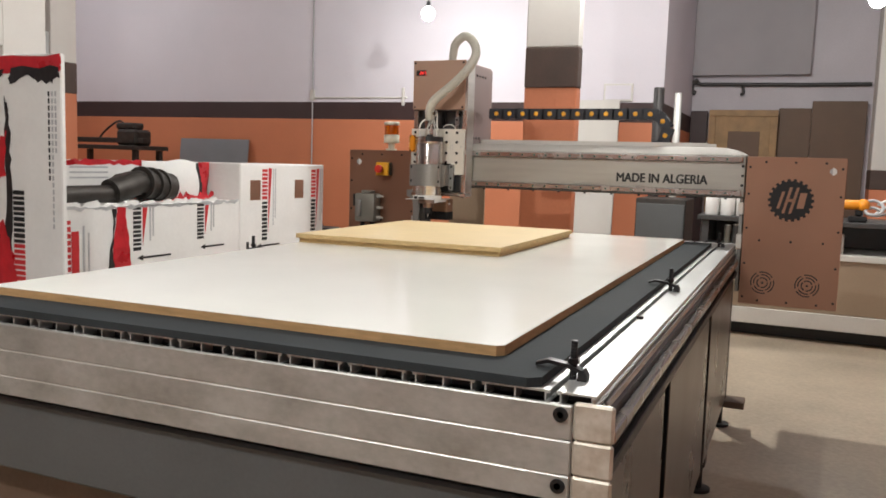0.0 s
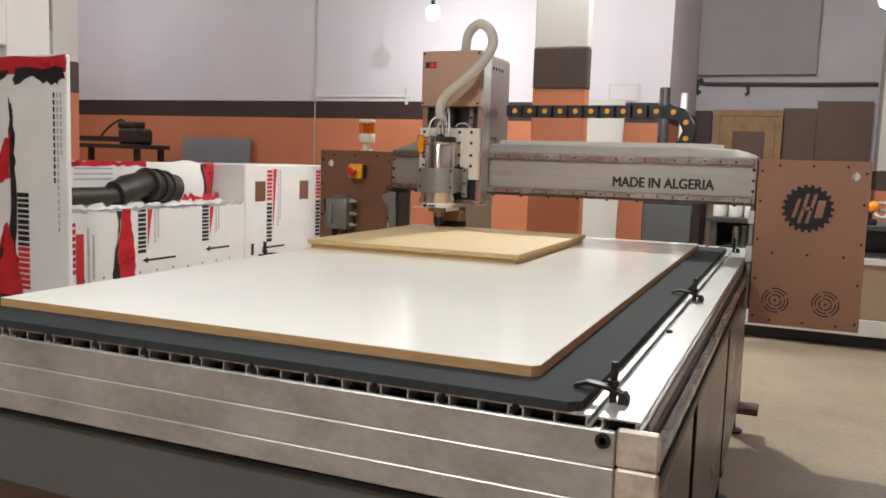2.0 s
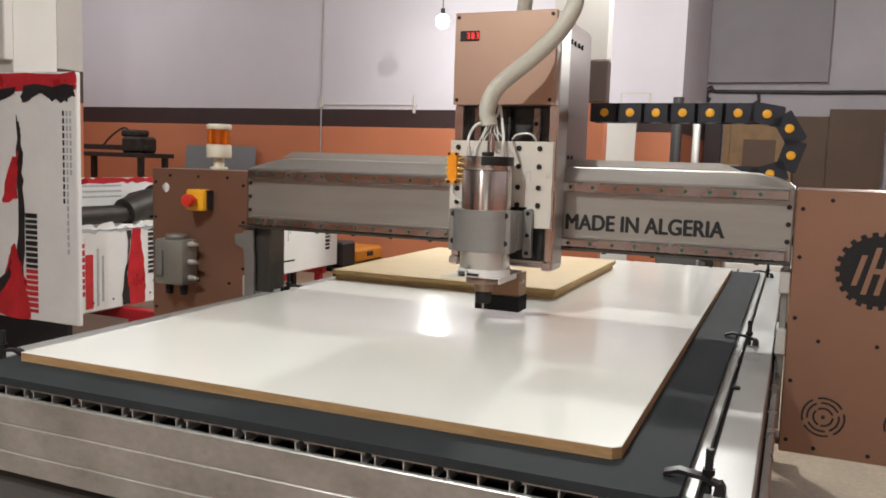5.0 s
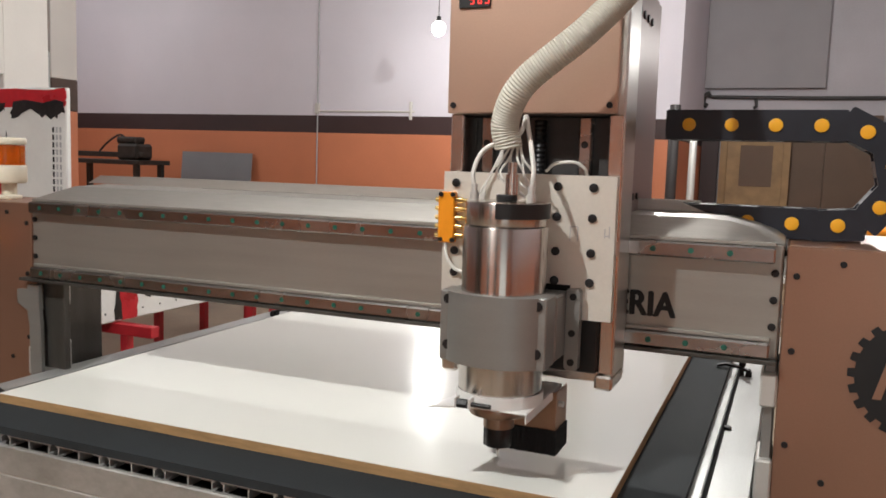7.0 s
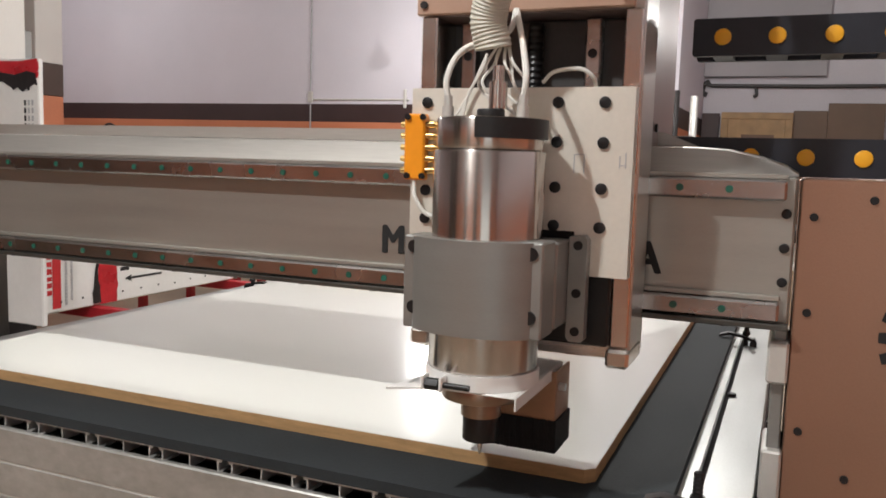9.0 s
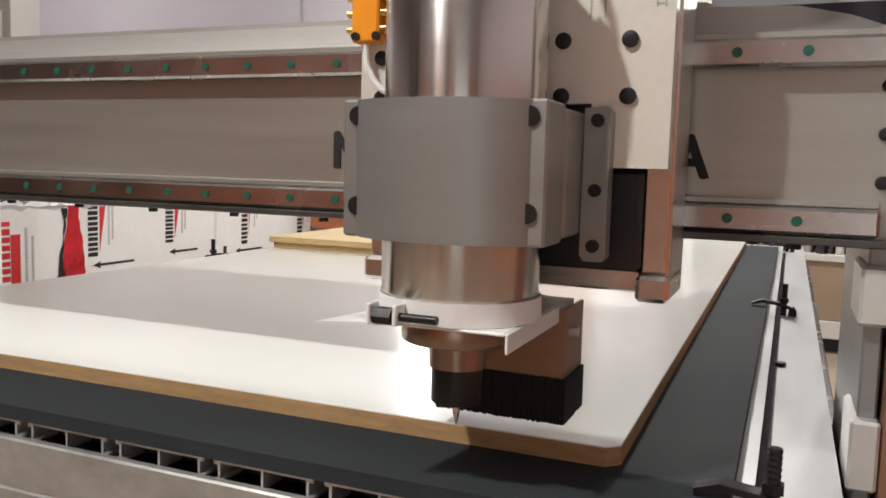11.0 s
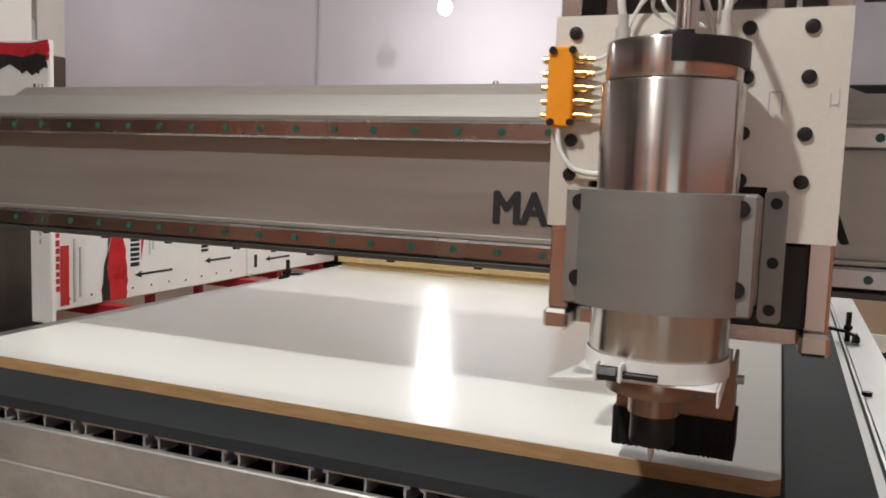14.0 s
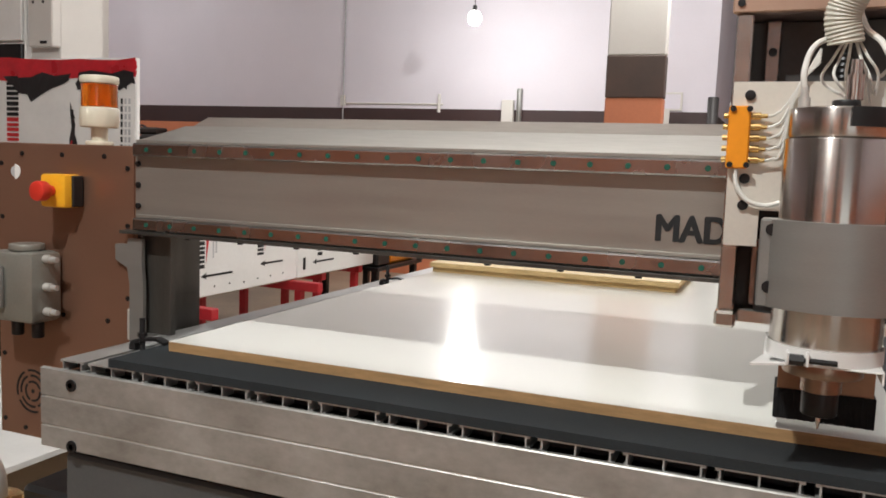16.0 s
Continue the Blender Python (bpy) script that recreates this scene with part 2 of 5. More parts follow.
def sweep(bm, pts, r, seg=10, mi=0, ribs=0.0, per=1):
    """A round tube along points; ribs makes every other ring thicker."""
    pts = [Vector(p) for p in pts]
    side, rings = None, []
    for i, p in enumerate(pts):
        d = (pts[min(i + 1, len(pts) - 1)] - pts[max(i - 1, 0)]).normalized()
        if side is None:
            side = d.orthogonal().normalized()
        side = (side - d * side.dot(d)).normalized()
        up = d.cross(side)
        rad = r * (1 + (ribs if (i // per) % 2 else 0))
        rings.append([bm.verts.new(p + rad * (math.cos(a) * side + math.sin(a) * up)) for a in [2 * math.pi * k / seg for k in range(seg)]])
    for a, b in zip(rings, rings[1:]):
        for k in range(seg):
            f = bm.faces.new((a[k], a[(k + 1) % seg], b[(k + 1) % seg], b[k]))
            f.smooth, f.material_index = True, mi
    for ring in (list(reversed(rings[0])), rings[-1]):
        bm.faces.new(ring).material_index = mi
    return bm


def curve(knots, n):
    """Points of a Catmull-Rom line through the knots."""
    k = [Vector(p) for p in knots]
    k = [2 * k[0] - k[1]] + k + [2 * k[-1] - k[-2]]
    out = []
    for i in range(1, len(k) - 2):
        for j in range(n):
            u = j / n
            a, b, c, d = k[i - 1:i + 3]
            out.append(0.5 * (2 * b + (c - a) * u + (2 * a - 5 * b + 4 * c - d) * u * u + (3 * b - a - 3 * c + d) * u ** 3))
    return out + [k[-2]]


def prism(bm, outline, y0, y1, mi=0, axis="y"):
    """An outline in x and z (or y and z for axis x) drawn out between y0 and y1."""
    put = (lambda a, b, d: (a, d, b)) if axis == "y" else ((lambda a, b, d: (d, a, b)) if axis == "x" else (lambda a, b, d: (a, b, d)))
    f0 = [bm.verts.new(put(a, b, y0)) for a, b in outline]
    f1 = [bm.verts.new(put(a, b, y1)) for a, b in outline]
    n = len(outline)
    faces = [bm.faces.new(f0), bm.faces.new(list(reversed(f1)))]
    for i in range(n):
        faces.append(bm.faces.new((f0[i], f1[i], f1[(i + 1) % n], f0[(i + 1) % n])))
    for f in faces:
        f.material_index = mi
    bmesh.ops.recalc_face_normals(bm, faces=faces)
    return bm


def mesh(name, bm, mats):
    me = bpy.data.meshes.new(name)
    for f in bm.faces:
        f.smooth = True
    bm.to_mesh(me)
    bm.free()
    me.set_sharp_from_angle(angle=radians(32))
    for m in (mats if isinstance(mats, (list, tuple)) else [mats]):
        me.materials.append(m)
    return me


def part(name, bm, material, parent, label=""):
    ob = new(name, mesh(name, bm, material))
    ob.parent = parent
    return tagged(ob, label)


def boxpart(name, parent, dims, material, bevel=0.002, label=""):
    return part(name, bx(bmesh.new(), *dims, bevel), material, parent, label)


def thing(name, label, category, group="", at=(0, 0, 0)):
    ob = new(name)
    ob.empty_display_size = 0.1
    ob.location = at
    return tagged(ob, label, category, group)


def structure(name, bm, mats, label=""):
    return tagged(new(name, mesh(name, bm, mats)), label, kind="structure")


def letters(text, width, height, depth, material, name, parent, m):
    """Words in the built-in font, fitted to a width and a height."""
    cu = bpy.data.curves.new(name, "FONT")
    cu.body, cu.extrude = text, 0.02
    ob = bpy.data.objects.new(name, cu)
    scene.collection.objects.link(ob)
    dg = bpy.context.evaluated_depsgraph_get()
    me = bpy.data.meshes.new_from_object(ob.evaluated_get(dg))
    bpy.data.objects.remove(ob)
    xs, ys = [v.co.x for v in me.vertices], [v.co.y for v in me.vertices]
    for v in me.vertices:
        v.co = Vector(((v.co.x - min(xs)) / (max(xs) - min(xs)) * width, (v.co.y - min(ys)) / (max(ys) - min(ys)) * height, v.co.z / 0.04 * depth))
    me.transform(m)
    me.materials.clear()
    me.materials.append(material)
    ob = new(name, me)
    ob.parent = parent
    return ob


# ---- the room ----
XL, XR, YF, YB, YB2 = -9.6, 3.4, -4.6, 7.3, 9.6
CORNER = -1.0


def wall(name, x0, x1, y0, y1, top=None):
    bm = bmesh.new()
    bx(bm, x0, x1, y0, y1, FLOOR, 0.80, mi=0)
    bx(bm, x0, x1, y0, y1, 0.80, 1.0, mi=1)
    bx(bm, x0, x1, y0, y1, 1.0, top or CEIL, mi=2)
    return structure(name, bm, [ORANGE_WALL, BAND, WHITE_WALL], "workshop wall, orange below, dark band, lavender white above")


wall("wall_north", XL, CORNER, YB, YB + 0.2)
wall("wall_return", CORNER - 0.2, CORNER, YB + 0.2, YB2)
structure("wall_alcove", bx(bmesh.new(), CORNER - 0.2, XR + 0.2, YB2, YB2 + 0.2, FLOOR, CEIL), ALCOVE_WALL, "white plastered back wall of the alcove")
wall("wall_west", XL - 0.2, XL, YF, YB + 0.2)
wall("wall_east", XR, XR + 0.2, YF, YB2)
# Unseen wall; its colours are laid out for what rails and spindle reflect.
bm = bmesh.new()
for x0, x1, low in ((XL - 0.2, -5.0, 3), (-4.9998, DOOR[0], 0), (DOOR[1], XR + 0.2, 0)):
    bx(bm, x0, x1, YF - 0.2, YF, FLOOR, 1.30, mi=low)
    bx(bm, x0, x1, YF - 0.2, YF, 1.30, 1.5, mi=1)
    bx(bm, x0, x1, YF - 0.2, YF, 1.5, CEIL, mi=2)
bx(bm, DOOR[0], DOOR[1], YF - 0.2, YF, DOOR[2], CEIL, mi=2)
structure("wall_south", bm, [ORANGE_WALL, BAND, GREY_WALL, HARDBOARD], "unseen wall with an open doorway, coloured for the metal's reflections")
structure("ground", bx(bmesh.new(), -60, 60, -90, YF - 0.2, FLOOR - 0.12, FLOOR - 0.02), CONCRETE, "pale yard outside the door")
# Unseen piers, added so that the spindle reflects dark upright streaks.
for k, x in enumerate((-0.9, -2.6, -6.0)):
    structure("pier_%d" % (k + 1), bx(bmesh.new(), x, x + 0.5, YF + 0.001, YF + 0.35, FLOOR, CEIL), PILLAR_BAND, "unseen dark brown pier, added to streak the spindle's reflection")
structure("floor", bx(bmesh.new(), XL - 0.2, XR + 0.2, YF - 0.2, YB2 + 0.2, FLOOR - 0.1, FLOOR), CONCRETE, "beige worn concrete floor")
structure("ceiling", bx(bmesh.new(), XL - 0.2, XR + 0.2, YF - 0.2, YB2 + 0.2, CEIL, CEIL + 0.1), CEILING, "unseen grey ceiling, darkened to lower the bounced light")
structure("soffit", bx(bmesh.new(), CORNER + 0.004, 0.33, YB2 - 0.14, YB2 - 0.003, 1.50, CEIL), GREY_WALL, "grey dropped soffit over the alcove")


def pillar(name, x0, x1, y0, y1, b0, b1):
    bm = bmesh.new()
    bx(bm, x0, x1, y0, y1, FLOOR, b0, 0.006, 0)
    bx(bm, x0 - 0.002, x1 + 0.002, y0 - 0.002, y1 + 0.002, b0, b1, 0.006, 1)
    bx(bm, x0, x1, y0, y1, b1, CEIL, 0.006, 2)
    return structure(name, bm, [ORANGE_WALL, PILLAR_BAND, PILLAR_WHITE], "square pillar, orange below, brown band, white above")


pillar("pillar_1", -1.367, -1.021, 3.955, 4.05, 0.836, 1.09)
pillar("pillar_2", -6.5, -5.85, 4.216, 4.5, 0.85, 1.125)
pillar("pillar_3", 0.97, 1.4, 8.4, 8.9, 0.2, 0.4)


def bulb(place, watts):
    x, y, z = place
    t = thing("hanging_bulb", "lit white bulb hanging on a thin black flex", "light bulb", "bulbs under the ceiling", (x, y, CEIL))
    part("flex", cy(bmesh.new(), (0, 0, 0), 0.004, z + 0.10 - CEIL, seg=8), BLACK, t)
    part("lamp_holder", cy(bmesh.new(), (0, 0, z + 0.115 - CEIL), 0.02, -0.055, seg=16, bevel=0.003), BLACK, t)
    b = ball(bmesh.new(), (0, 0, z - CEIL), 0.064, sz=1.08, seg=24)
    cy(b, (0, 0, z + 0.035 - CEIL), 0.045, 0.03, r2=0.02, seg=20)
    part("bulb_glass", b, BULB_GLOW, t, "glowing white bulb")
    lamp = bpy.data.lights.new("bulb_light", "POINT")
    lamp.energy, lamp.shadow_soft_size, lamp.color = watts, 0.05, (1.0, 0.97, 0.94)
    new("bulb_light", lamp).location = (x, y, z - 0.15)


for place, watts in BULBS:
    bulb(place, watts)

# ---- the router table ----
LEAN = -0.3
SLOPE = -math.sin(radians(LEAN))
table = thing("router_table", "long aluminium T-slot table on a grey steel frame", "machine table", at=(FLOOR * SLOPE, 0, FLOOR))
table.rotation_euler.y = radians(LEAN)
UP = -FLOOR


def tpart(name, dims, material, bevel=0.002, label=""):
    x0, x1, y0, y1, z0, z1 = dims
    return boxpart(name, table, (x0, x1, y0, y1, z0 + UP, z1 + UP), material, bevel, label)


TLEN = 2.86


def slot_profile(x0, x1, half=False):
    """A T-slot profile open below: top plate, splayed outer legs with feet and a middle web, all one extrusion."""
    zt, zb = 0.0078 + UP, -0.0135 + UP
    ins, t, c = zt - 0.003, 0.0024, (x0 + x1) / 2
    web = [] if half else [(c - t / 2, ins), (c - t / 2, zb), (c + t / 2, zb), (c + t / 2, ins)]
    out = [(x0 - 0.004, zt), (x0 - 0.004, zt - 0.0045), (x0 + 0.001, ins - 0.002), (x0 + 0.001, zb + 0.005), (x0 - 0.003, zb + 0.003), (x0 - 0.003, zb),
           (x0 + 0.006, zb), (x0 + 0.006, zb + 0.002), (x0 + 0.0035, zb + 0.004), (x0 + 0.0035, ins)] + web + [
           (x1 - 0.0035, ins), (x1 - 0.0035, zb + 0.004), (x1 - 0.006, zb + 0.002), (x1 - 0.006, zb), (x1 + 0.003, zb), (x1 + 0.003, zb + 0.003),
           (x1 - 0.001, zb + 0.005), (x1 - 0.001, ins - 0.002), (x1 + 0.004, zt - 0.0045), (x1 + 0.004, zt)]
    bm = bmesh.new()
    prism(bm, out, -0.012, TLEN)
    part("slot_profile", bm, DECK, table)
    # Added black blocks that stand for the shade inside the slots.
    for a, b in (((x0 + 0.0065, x1 - 0.0065),) if half else ((x0 + 0.0065, c - t), (c + t, x1 - 0.0065))):
        part("slot_shade", bx(bmesh.new(), a, b, 0.018, 0.028, zb + 0.0005, ins - 0.0005), BLACK, table)


for k in range(12):
    slot_profile(-0.12 * (k + 1) + 0.0095, -0.12 * k - 0.0095)
slot_profile(0.0095, 0.062, True)
slot_profile(-1.497, -1.4495, True)
tpart("slot_bed", (-1.5, 0.064, 0.0, TLEN, -0.03, -0.018), BLACK_STEEL)

# front cross beam: three stacked faces with fine grooves between them
for z0, z1 in ((-0.0615, -0.0085), (-0.1155, -0.0628), (-0.157, -0.1168)):
    tpart("front_beam_face", (-1.54, 0.033, -0.024, -0.0125, z0, z1), ALU_FRONT, 0.002)
tpart("front_beam_core", (-1.53, 0.02, -0.0225, -0.0130, -0.155, -0.012), ALU_BRIGHT)
for z0, z1 in ((-0.0595, -0.002), (-0.1135, -0.0602), (-0.157, -0.1142)):
    tpart("corner_block", (0.035, 0.096, -0.025, -0.0125, z0, z1), CORNER_ALU, 0.004, "stained aluminium corner block")
for x, z in ((0.016, -0.023), (0.016, -0.133), (-1.462, -0.034), (-1.462, -0.148)):
    bm = cy(bmesh.new(), (x, -0.0235, z + UP), 0.0115, -0.004, "y", 20, bevel=0.001)
    cy(bm, (x, -0.0275, z + UP), 0.006, 0.0005, "y", 6)
    part("cap_screw", bm, BLACK_STEEL, table)
# Black strip standing for the shade in the gap under the front beam.
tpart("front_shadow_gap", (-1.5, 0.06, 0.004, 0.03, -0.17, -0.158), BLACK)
tpart("front_frame_tube", (-1.50, 0.085, -0.006, 0.07, -0.325, -0.171), GREY_PAINT, 0.006, "grey painted steel tube")
tpart("front_apron", (-1.47, 0.05, 0.03, 0.05, -0.80, -0.326), BROWN_PANEL, 0.003, "brown apron board")
# long sides: frame tube, linear rail, rack and leg frames
for sx, label in ((1, ""), (-1, "")):
    xo = 0.070 if sx > 0 else -1.538
    xi = xo - sx * (0.057 if sx > 0 else 0.075)
    a, b = min(xo, xi), max(xo, xi)
    tpart("side_tube", (a, b, 0.065, TLEN, -0.155, -0.035), DARK_PAINT, 0.005)
    tpart("side_cap", (a, b - (0.002 if sx > 0 else 0), 0.065, TLEN, -0.034, -0.018), ALU_FRONT, 0.002)
    o0, o1 = (xo, xo + 0.018) if sx > 0 else (xo - 0.018, xo)
    tpart("linear_rail", (o0 + 0.0005, o1 + 0.0005, 0.03, TLEN - 0.02, -0.075, -0.053), RAIL, 0.003, "ground steel guide rail")
    tpart("gear_rack", (o0 + 0.0005, o1 - 0.004, 0.03, TLEN - 0.02, -0.128, -0.108), BLACK_STEEL, 0.002, "black steel gear rack")
    for y in (0.02, 0.93, 1.86, TLEN - 0.12):
        leg = tpart("leg", (a + 0.005, b - 0.005, y + 0.06, y + 0.14, -0.76, -0.156), DARK_PAINT, 0.005)
        bm = cy(bmesh.new(), ((a + b) / 2, y + 0.10, 0.0), 0.045, 0.014, seg=20, bevel=0.003)
        cy(bm, ((a + b) / 2, y + 0.10, 0.0141), 0.014, 0.095, seg=14)
        part("levelling_foot", bm, BLACK_STEEL, table)
    px = (xo - 0.004, xo - 0.001) if sx > 0 else (xo + 0.001, xo + 0.004)
    for y0, y1 in ((0.068, 0.70), (0.79, 1.70), (1.79, 2.72)):
        tpart("side_panel", (*px, y0, y1, -0.70, -0.158), SIDE_PANEL, 0.001, "smooth grey side panel, a brown reflection put into its colour")
tpart("foot_bracket", (0.06, 0.15, 2.76, 2.88, -0.75, -0.72), BROWN_PANEL, 0.003, "brown steel foot bracket")
tpart("rear_beam", (-1.5, 0.05, TLEN - 0.1, TLEN + 0.02, -0.157, -0.032), DARK_PAINT, 0.004)

# ---- what lies on the table ----
pad = thing("spoilboard", "charcoal grey spoilboard lying on the slotted table", "board", at=(-0.71, 1.2, 0.0082 - 0.71 * SLOPE))
pad.rotation_euler.y = radians(LEAN)
bm = bmesh.new()
prism(bm, [(-0.683, -1.215), (0.660, -1.215), (0.679, -1.20), (0.679, 1.42), (-0.683, 1.42)], 0, 0.0150, axis="z")
part("board", bm, PAD, pad)
sheet = thing("melamine_sheet", "large white melamine sheet with raw brown edges, lying on the spoilboard", "board", at=(-0.743, 1.31, 0.0234 - 0.743 * SLOPE))
sheet.rotation_euler.y = radians(LEAN)
sheet.rotation_euler.z = radians(0.3)
bm = bmesh.new()
W2, L2, CH = 0.61, 1.22, 0.012
prism(bm, [(-W2, -L2), (W2 - CH, -L2), (W2, -L2 + CH), (W2, L2), (-W2, L2)], 0, 0.0172, axis="z")
part("core", bm, MDF, sheet, "raw brown fibreboard core")
bm = bmesh.new()
prism(bm, [(-W2 + .0005, -L2 + .0005), (W2 - CH, -L2 + .0005), (W2 - .0005, -L2 + CH), (W2 - .0005, L2 - .0005), (-W2 + .0005, L2 - .0005)], 0.0173, 0.0185, axis="z")
part("laminate", bm, LAMINATE, sheet, "glossy white laminate face")
for i, (x0, y0, x1, y1) in enumerate(((-1.355, 1.35, -0.58, 2.24), (-1.36, 1.335, -0.57, 2.25))):
    z = 0.0419 + 0.0165 * i
    s = thing("plywood_sheet", "pale plywood sheet stacked on the white melamine sheet", "board", "stacked plywood sheets", ((x0 + x1) / 2, (y0 + y1) / 2, z + 0.0004 + (x0 + x1) / 2 * SLOPE))
    s.rotation_euler.y = radians(LEAN)
    hx, hy = (x1 - x0) / 2, (y1 - y0) / 2
    boxpart("core", s, (-hx, hx, -hy, hy, 0, 0.0148), PLY_EDGE, 0.0008)
    boxpart("veneer", s, (-hx + .001, hx - .001, -hy + .001, hy - .001, 0.0149, 0.016), PLY, 0.0003, "pale birch face veneer")


def clamp(x, y, side):
    """A T-slot hold-down: an arched arm, a threaded stud and a nut."""
    c = thing("hold_down_clamp", "small black steel hold-down clamp standing in a table slot", "clamp", "clamps in the table slots", (x, y, 0.0079 + x * SLOPE))
    s = side
    bm = bmesh.new()
    top = [(s * -0.060, 0.022), (s * -0.040, 0.029), (s * -0.008, 0.025), (s * 0.018, 0.016)]
    low = [(s * 0.018, 0.010), (s * -0.008, 0.019), (s * -0.040, 0.023), (s * -0.060, 0.017)]
    prism(bm, top + low, -0.009, 0.009)
    part("arm", bm, BLACK_STEEL, c)
    bm = bmesh.new()
    n = 26
    sweep(bm, [(0, 0, -0.003 + 0.066 * i / n) for i in range(n + 1)], 0.0052, 10, ribs=0.18)
    part("stud", bm, BLACK_STEEL, c)
    part("nut", cy(bmesh.new(), (0, 0, 0.0262), 0.0095, 0.008, seg=6), BLACK_STEEL, c)
    bm = bmesh.new()
    prism(bm, [(s * 0.008, 0.0), (s * 0.024, 0.0), (s * 0.024, 0.010), (s * 0.018, 0.019), (s * 0.010, 0.0145)], -0.010, 0.010)
    part("heel", bm, BLACK_STEEL, c)


for x, y, s in ((0.0, 0.07, 1), (0.0, 1.14, 1), (0.0, 2.62, 1), (-1.44, 0.12, -1), (-1.44, 1.19, -1)):
    clamp(x, y, s)
for y in (0.664,):
    b = thing("slot_nut", "small black nut sitting in the table slot", "nut", at=(0.0, y, 0.0079))
    part("nut_body", cy(bmesh.new(), (0, 0, 0), 0.008, 0.006, seg=8), BLACK_STEEL, b)

# ---- the gantry ----
gantry = thing("router_gantry", "grey gantry beam with copper-brown side housings, riding along the table", "machine gantry")


def gpart(name, dims, material, bevel=0.002, label="", parent=None):
    return boxpart(name, parent or gantry, dims, material, bevel, label)


BX0, BX1 = -1.545, 0.084
gpart("beam", (BX0, BX1, 0.0, 0.21, 0.222, 0.412), BEAM_PAINT, 0.003, "grey anodised beam")
for z0, z1, nm in ((0.382, 0.408, "upper"), (0.231, 0.256, "lower")):
    r = gpart("guide_rail", (BX0 + 0.012, BX1 - 0.012, -0.022, -0.0005, z0, z1), RAIL, 0.003, "ground steel guide rail")
    gpart("rail_seat", (BX0 + 0.012, BX1 - 0.012, -0.010, -0.0002, z1 + 0.0005, z1 + 0.007), BEAM_PAINT, 0.001)
    x = BX0 + 0.05
    k = 0
    while x < BX1 - 0.03:
        bm = cy(bmesh.new(), (x, -0.0222, (z0 + z1) / 2), 0.0048, -0.0010, "y", 12)
        part("rail_plug", bm, GREEN_CAP, r)
        x += 0.06
gpart("rail_ledge", (BX0 - 0.02, BX1, -0.024, 0.0, 0.2225, 0.2295), UPRIGHT, 0.001)
# sloping top cover with a rounded drop at both ends
bm = bmesh.new()
prof = [(BX0, 0.413), (BX0 + 0.05, 0.432), (BX0 + 0.105, 0.446), (BX1 - 0.13, 0.446), (BX1 - 0.09, 0.444), (BX1 - 0.045, 0.434), (BX1 - 0.015, 0.423), (BX1, 0.413)]
f0 = [bm.verts.new((x, 0.002, 0.4125)) for x, z in prof]
f1 = [bm.verts.new((x, 0.03, z)) for x, z in prof]
f2 = [bm.verts.new((x, 0.125, z + 0.004)) for x, z in prof]
f3 = [bm.verts.new((x, 0.125, 0.4125)) for x, z in prof]
for a, b in ((f0, f1), (f1, f2), (f2, f3)):
    for i in range(len(prof) - 1):
        if (a[i].co - b[i].co).length > 1e-4 or (a[i + 1].co - b[i + 1].co).length > 1e-4:
            bm.faces.new((a[i], a[i + 1], b[i + 1], b[i]))
bmesh.ops.remove_doubles(bm, verts=bm.verts[:], dist=1e-5)
bmesh.ops.recalc_face_normals(bm, faces=bm.faces[:])
part("top_cover", bm, COVER, gantry, "bent sheet-metal cover")
bm = bmesh.new()
prism(bm, [(-1.50, 0.4505), (-1.46, 0.470), (-0.10, 0.470), (-0.05, 0.4505)], 0.1255, 0.128)
part("rear_cover", bm, COVER, gantry, "raised sheet-metal rear cover")
gpart("chain_tray", (BX0 + 0.14, BX1 - 0.002, 0.1285, 0.2, 0.4125, 0.4135), ALU, 0.001)
gpart("tray_back", (BX0 + 0.14, BX1 - 0.15, 0.205, 0.208, 0.4125, 0.468), ALU, 0.0005)
words = letters("MADE IN ALGERIA", 0.411, 0.041, 0.0012, PRINT_BLACK, "lettering", gantry,
                Matrix.Translation((-0.49, -0.0006, 0.279)) @ Matrix.Rotation(radians(90), 4, "X"))
bm = bmesh.new()
for dx, dy, dz in ((0, 0, 0), (0.0014, -0.00006, 0.0007), (0.0028, -0.00012, 0.0), (0.0008, -0.00018, 0.0013), (0.0022, -0.00024, 0.0013), (0.0036, -0.0003, 0.0006), (0.0045, -0.00034, 0.0), (0.0015, -0.00038, -0.0008), (0.0032, -0.00042, 0.002)):
    t = bmesh.new()
    t.from_mesh(words.data)
    add(bm, t, 0, Matrix.Translation((dx, dy, dz)))
bm.to_mesh(words.data)
bm.free()
for x in (0.073, -1.534):
    for z in (0.280, 0.323, 0.366):
        part("beam_screw", cy(bmesh.new(), (x, -0.0003, z), 0.0062, -0.004, "y", 16, bevel=0.0008), BLACK_STEEL, gantry)
for i in range(12):
    part("under_screw", cy(bmesh.new(), (BX0 + 0.12 + 0.13 * i, 0.02, 0.2218), 0.006, -0.007, "z", 10), BLACK_STEEL, gantry)


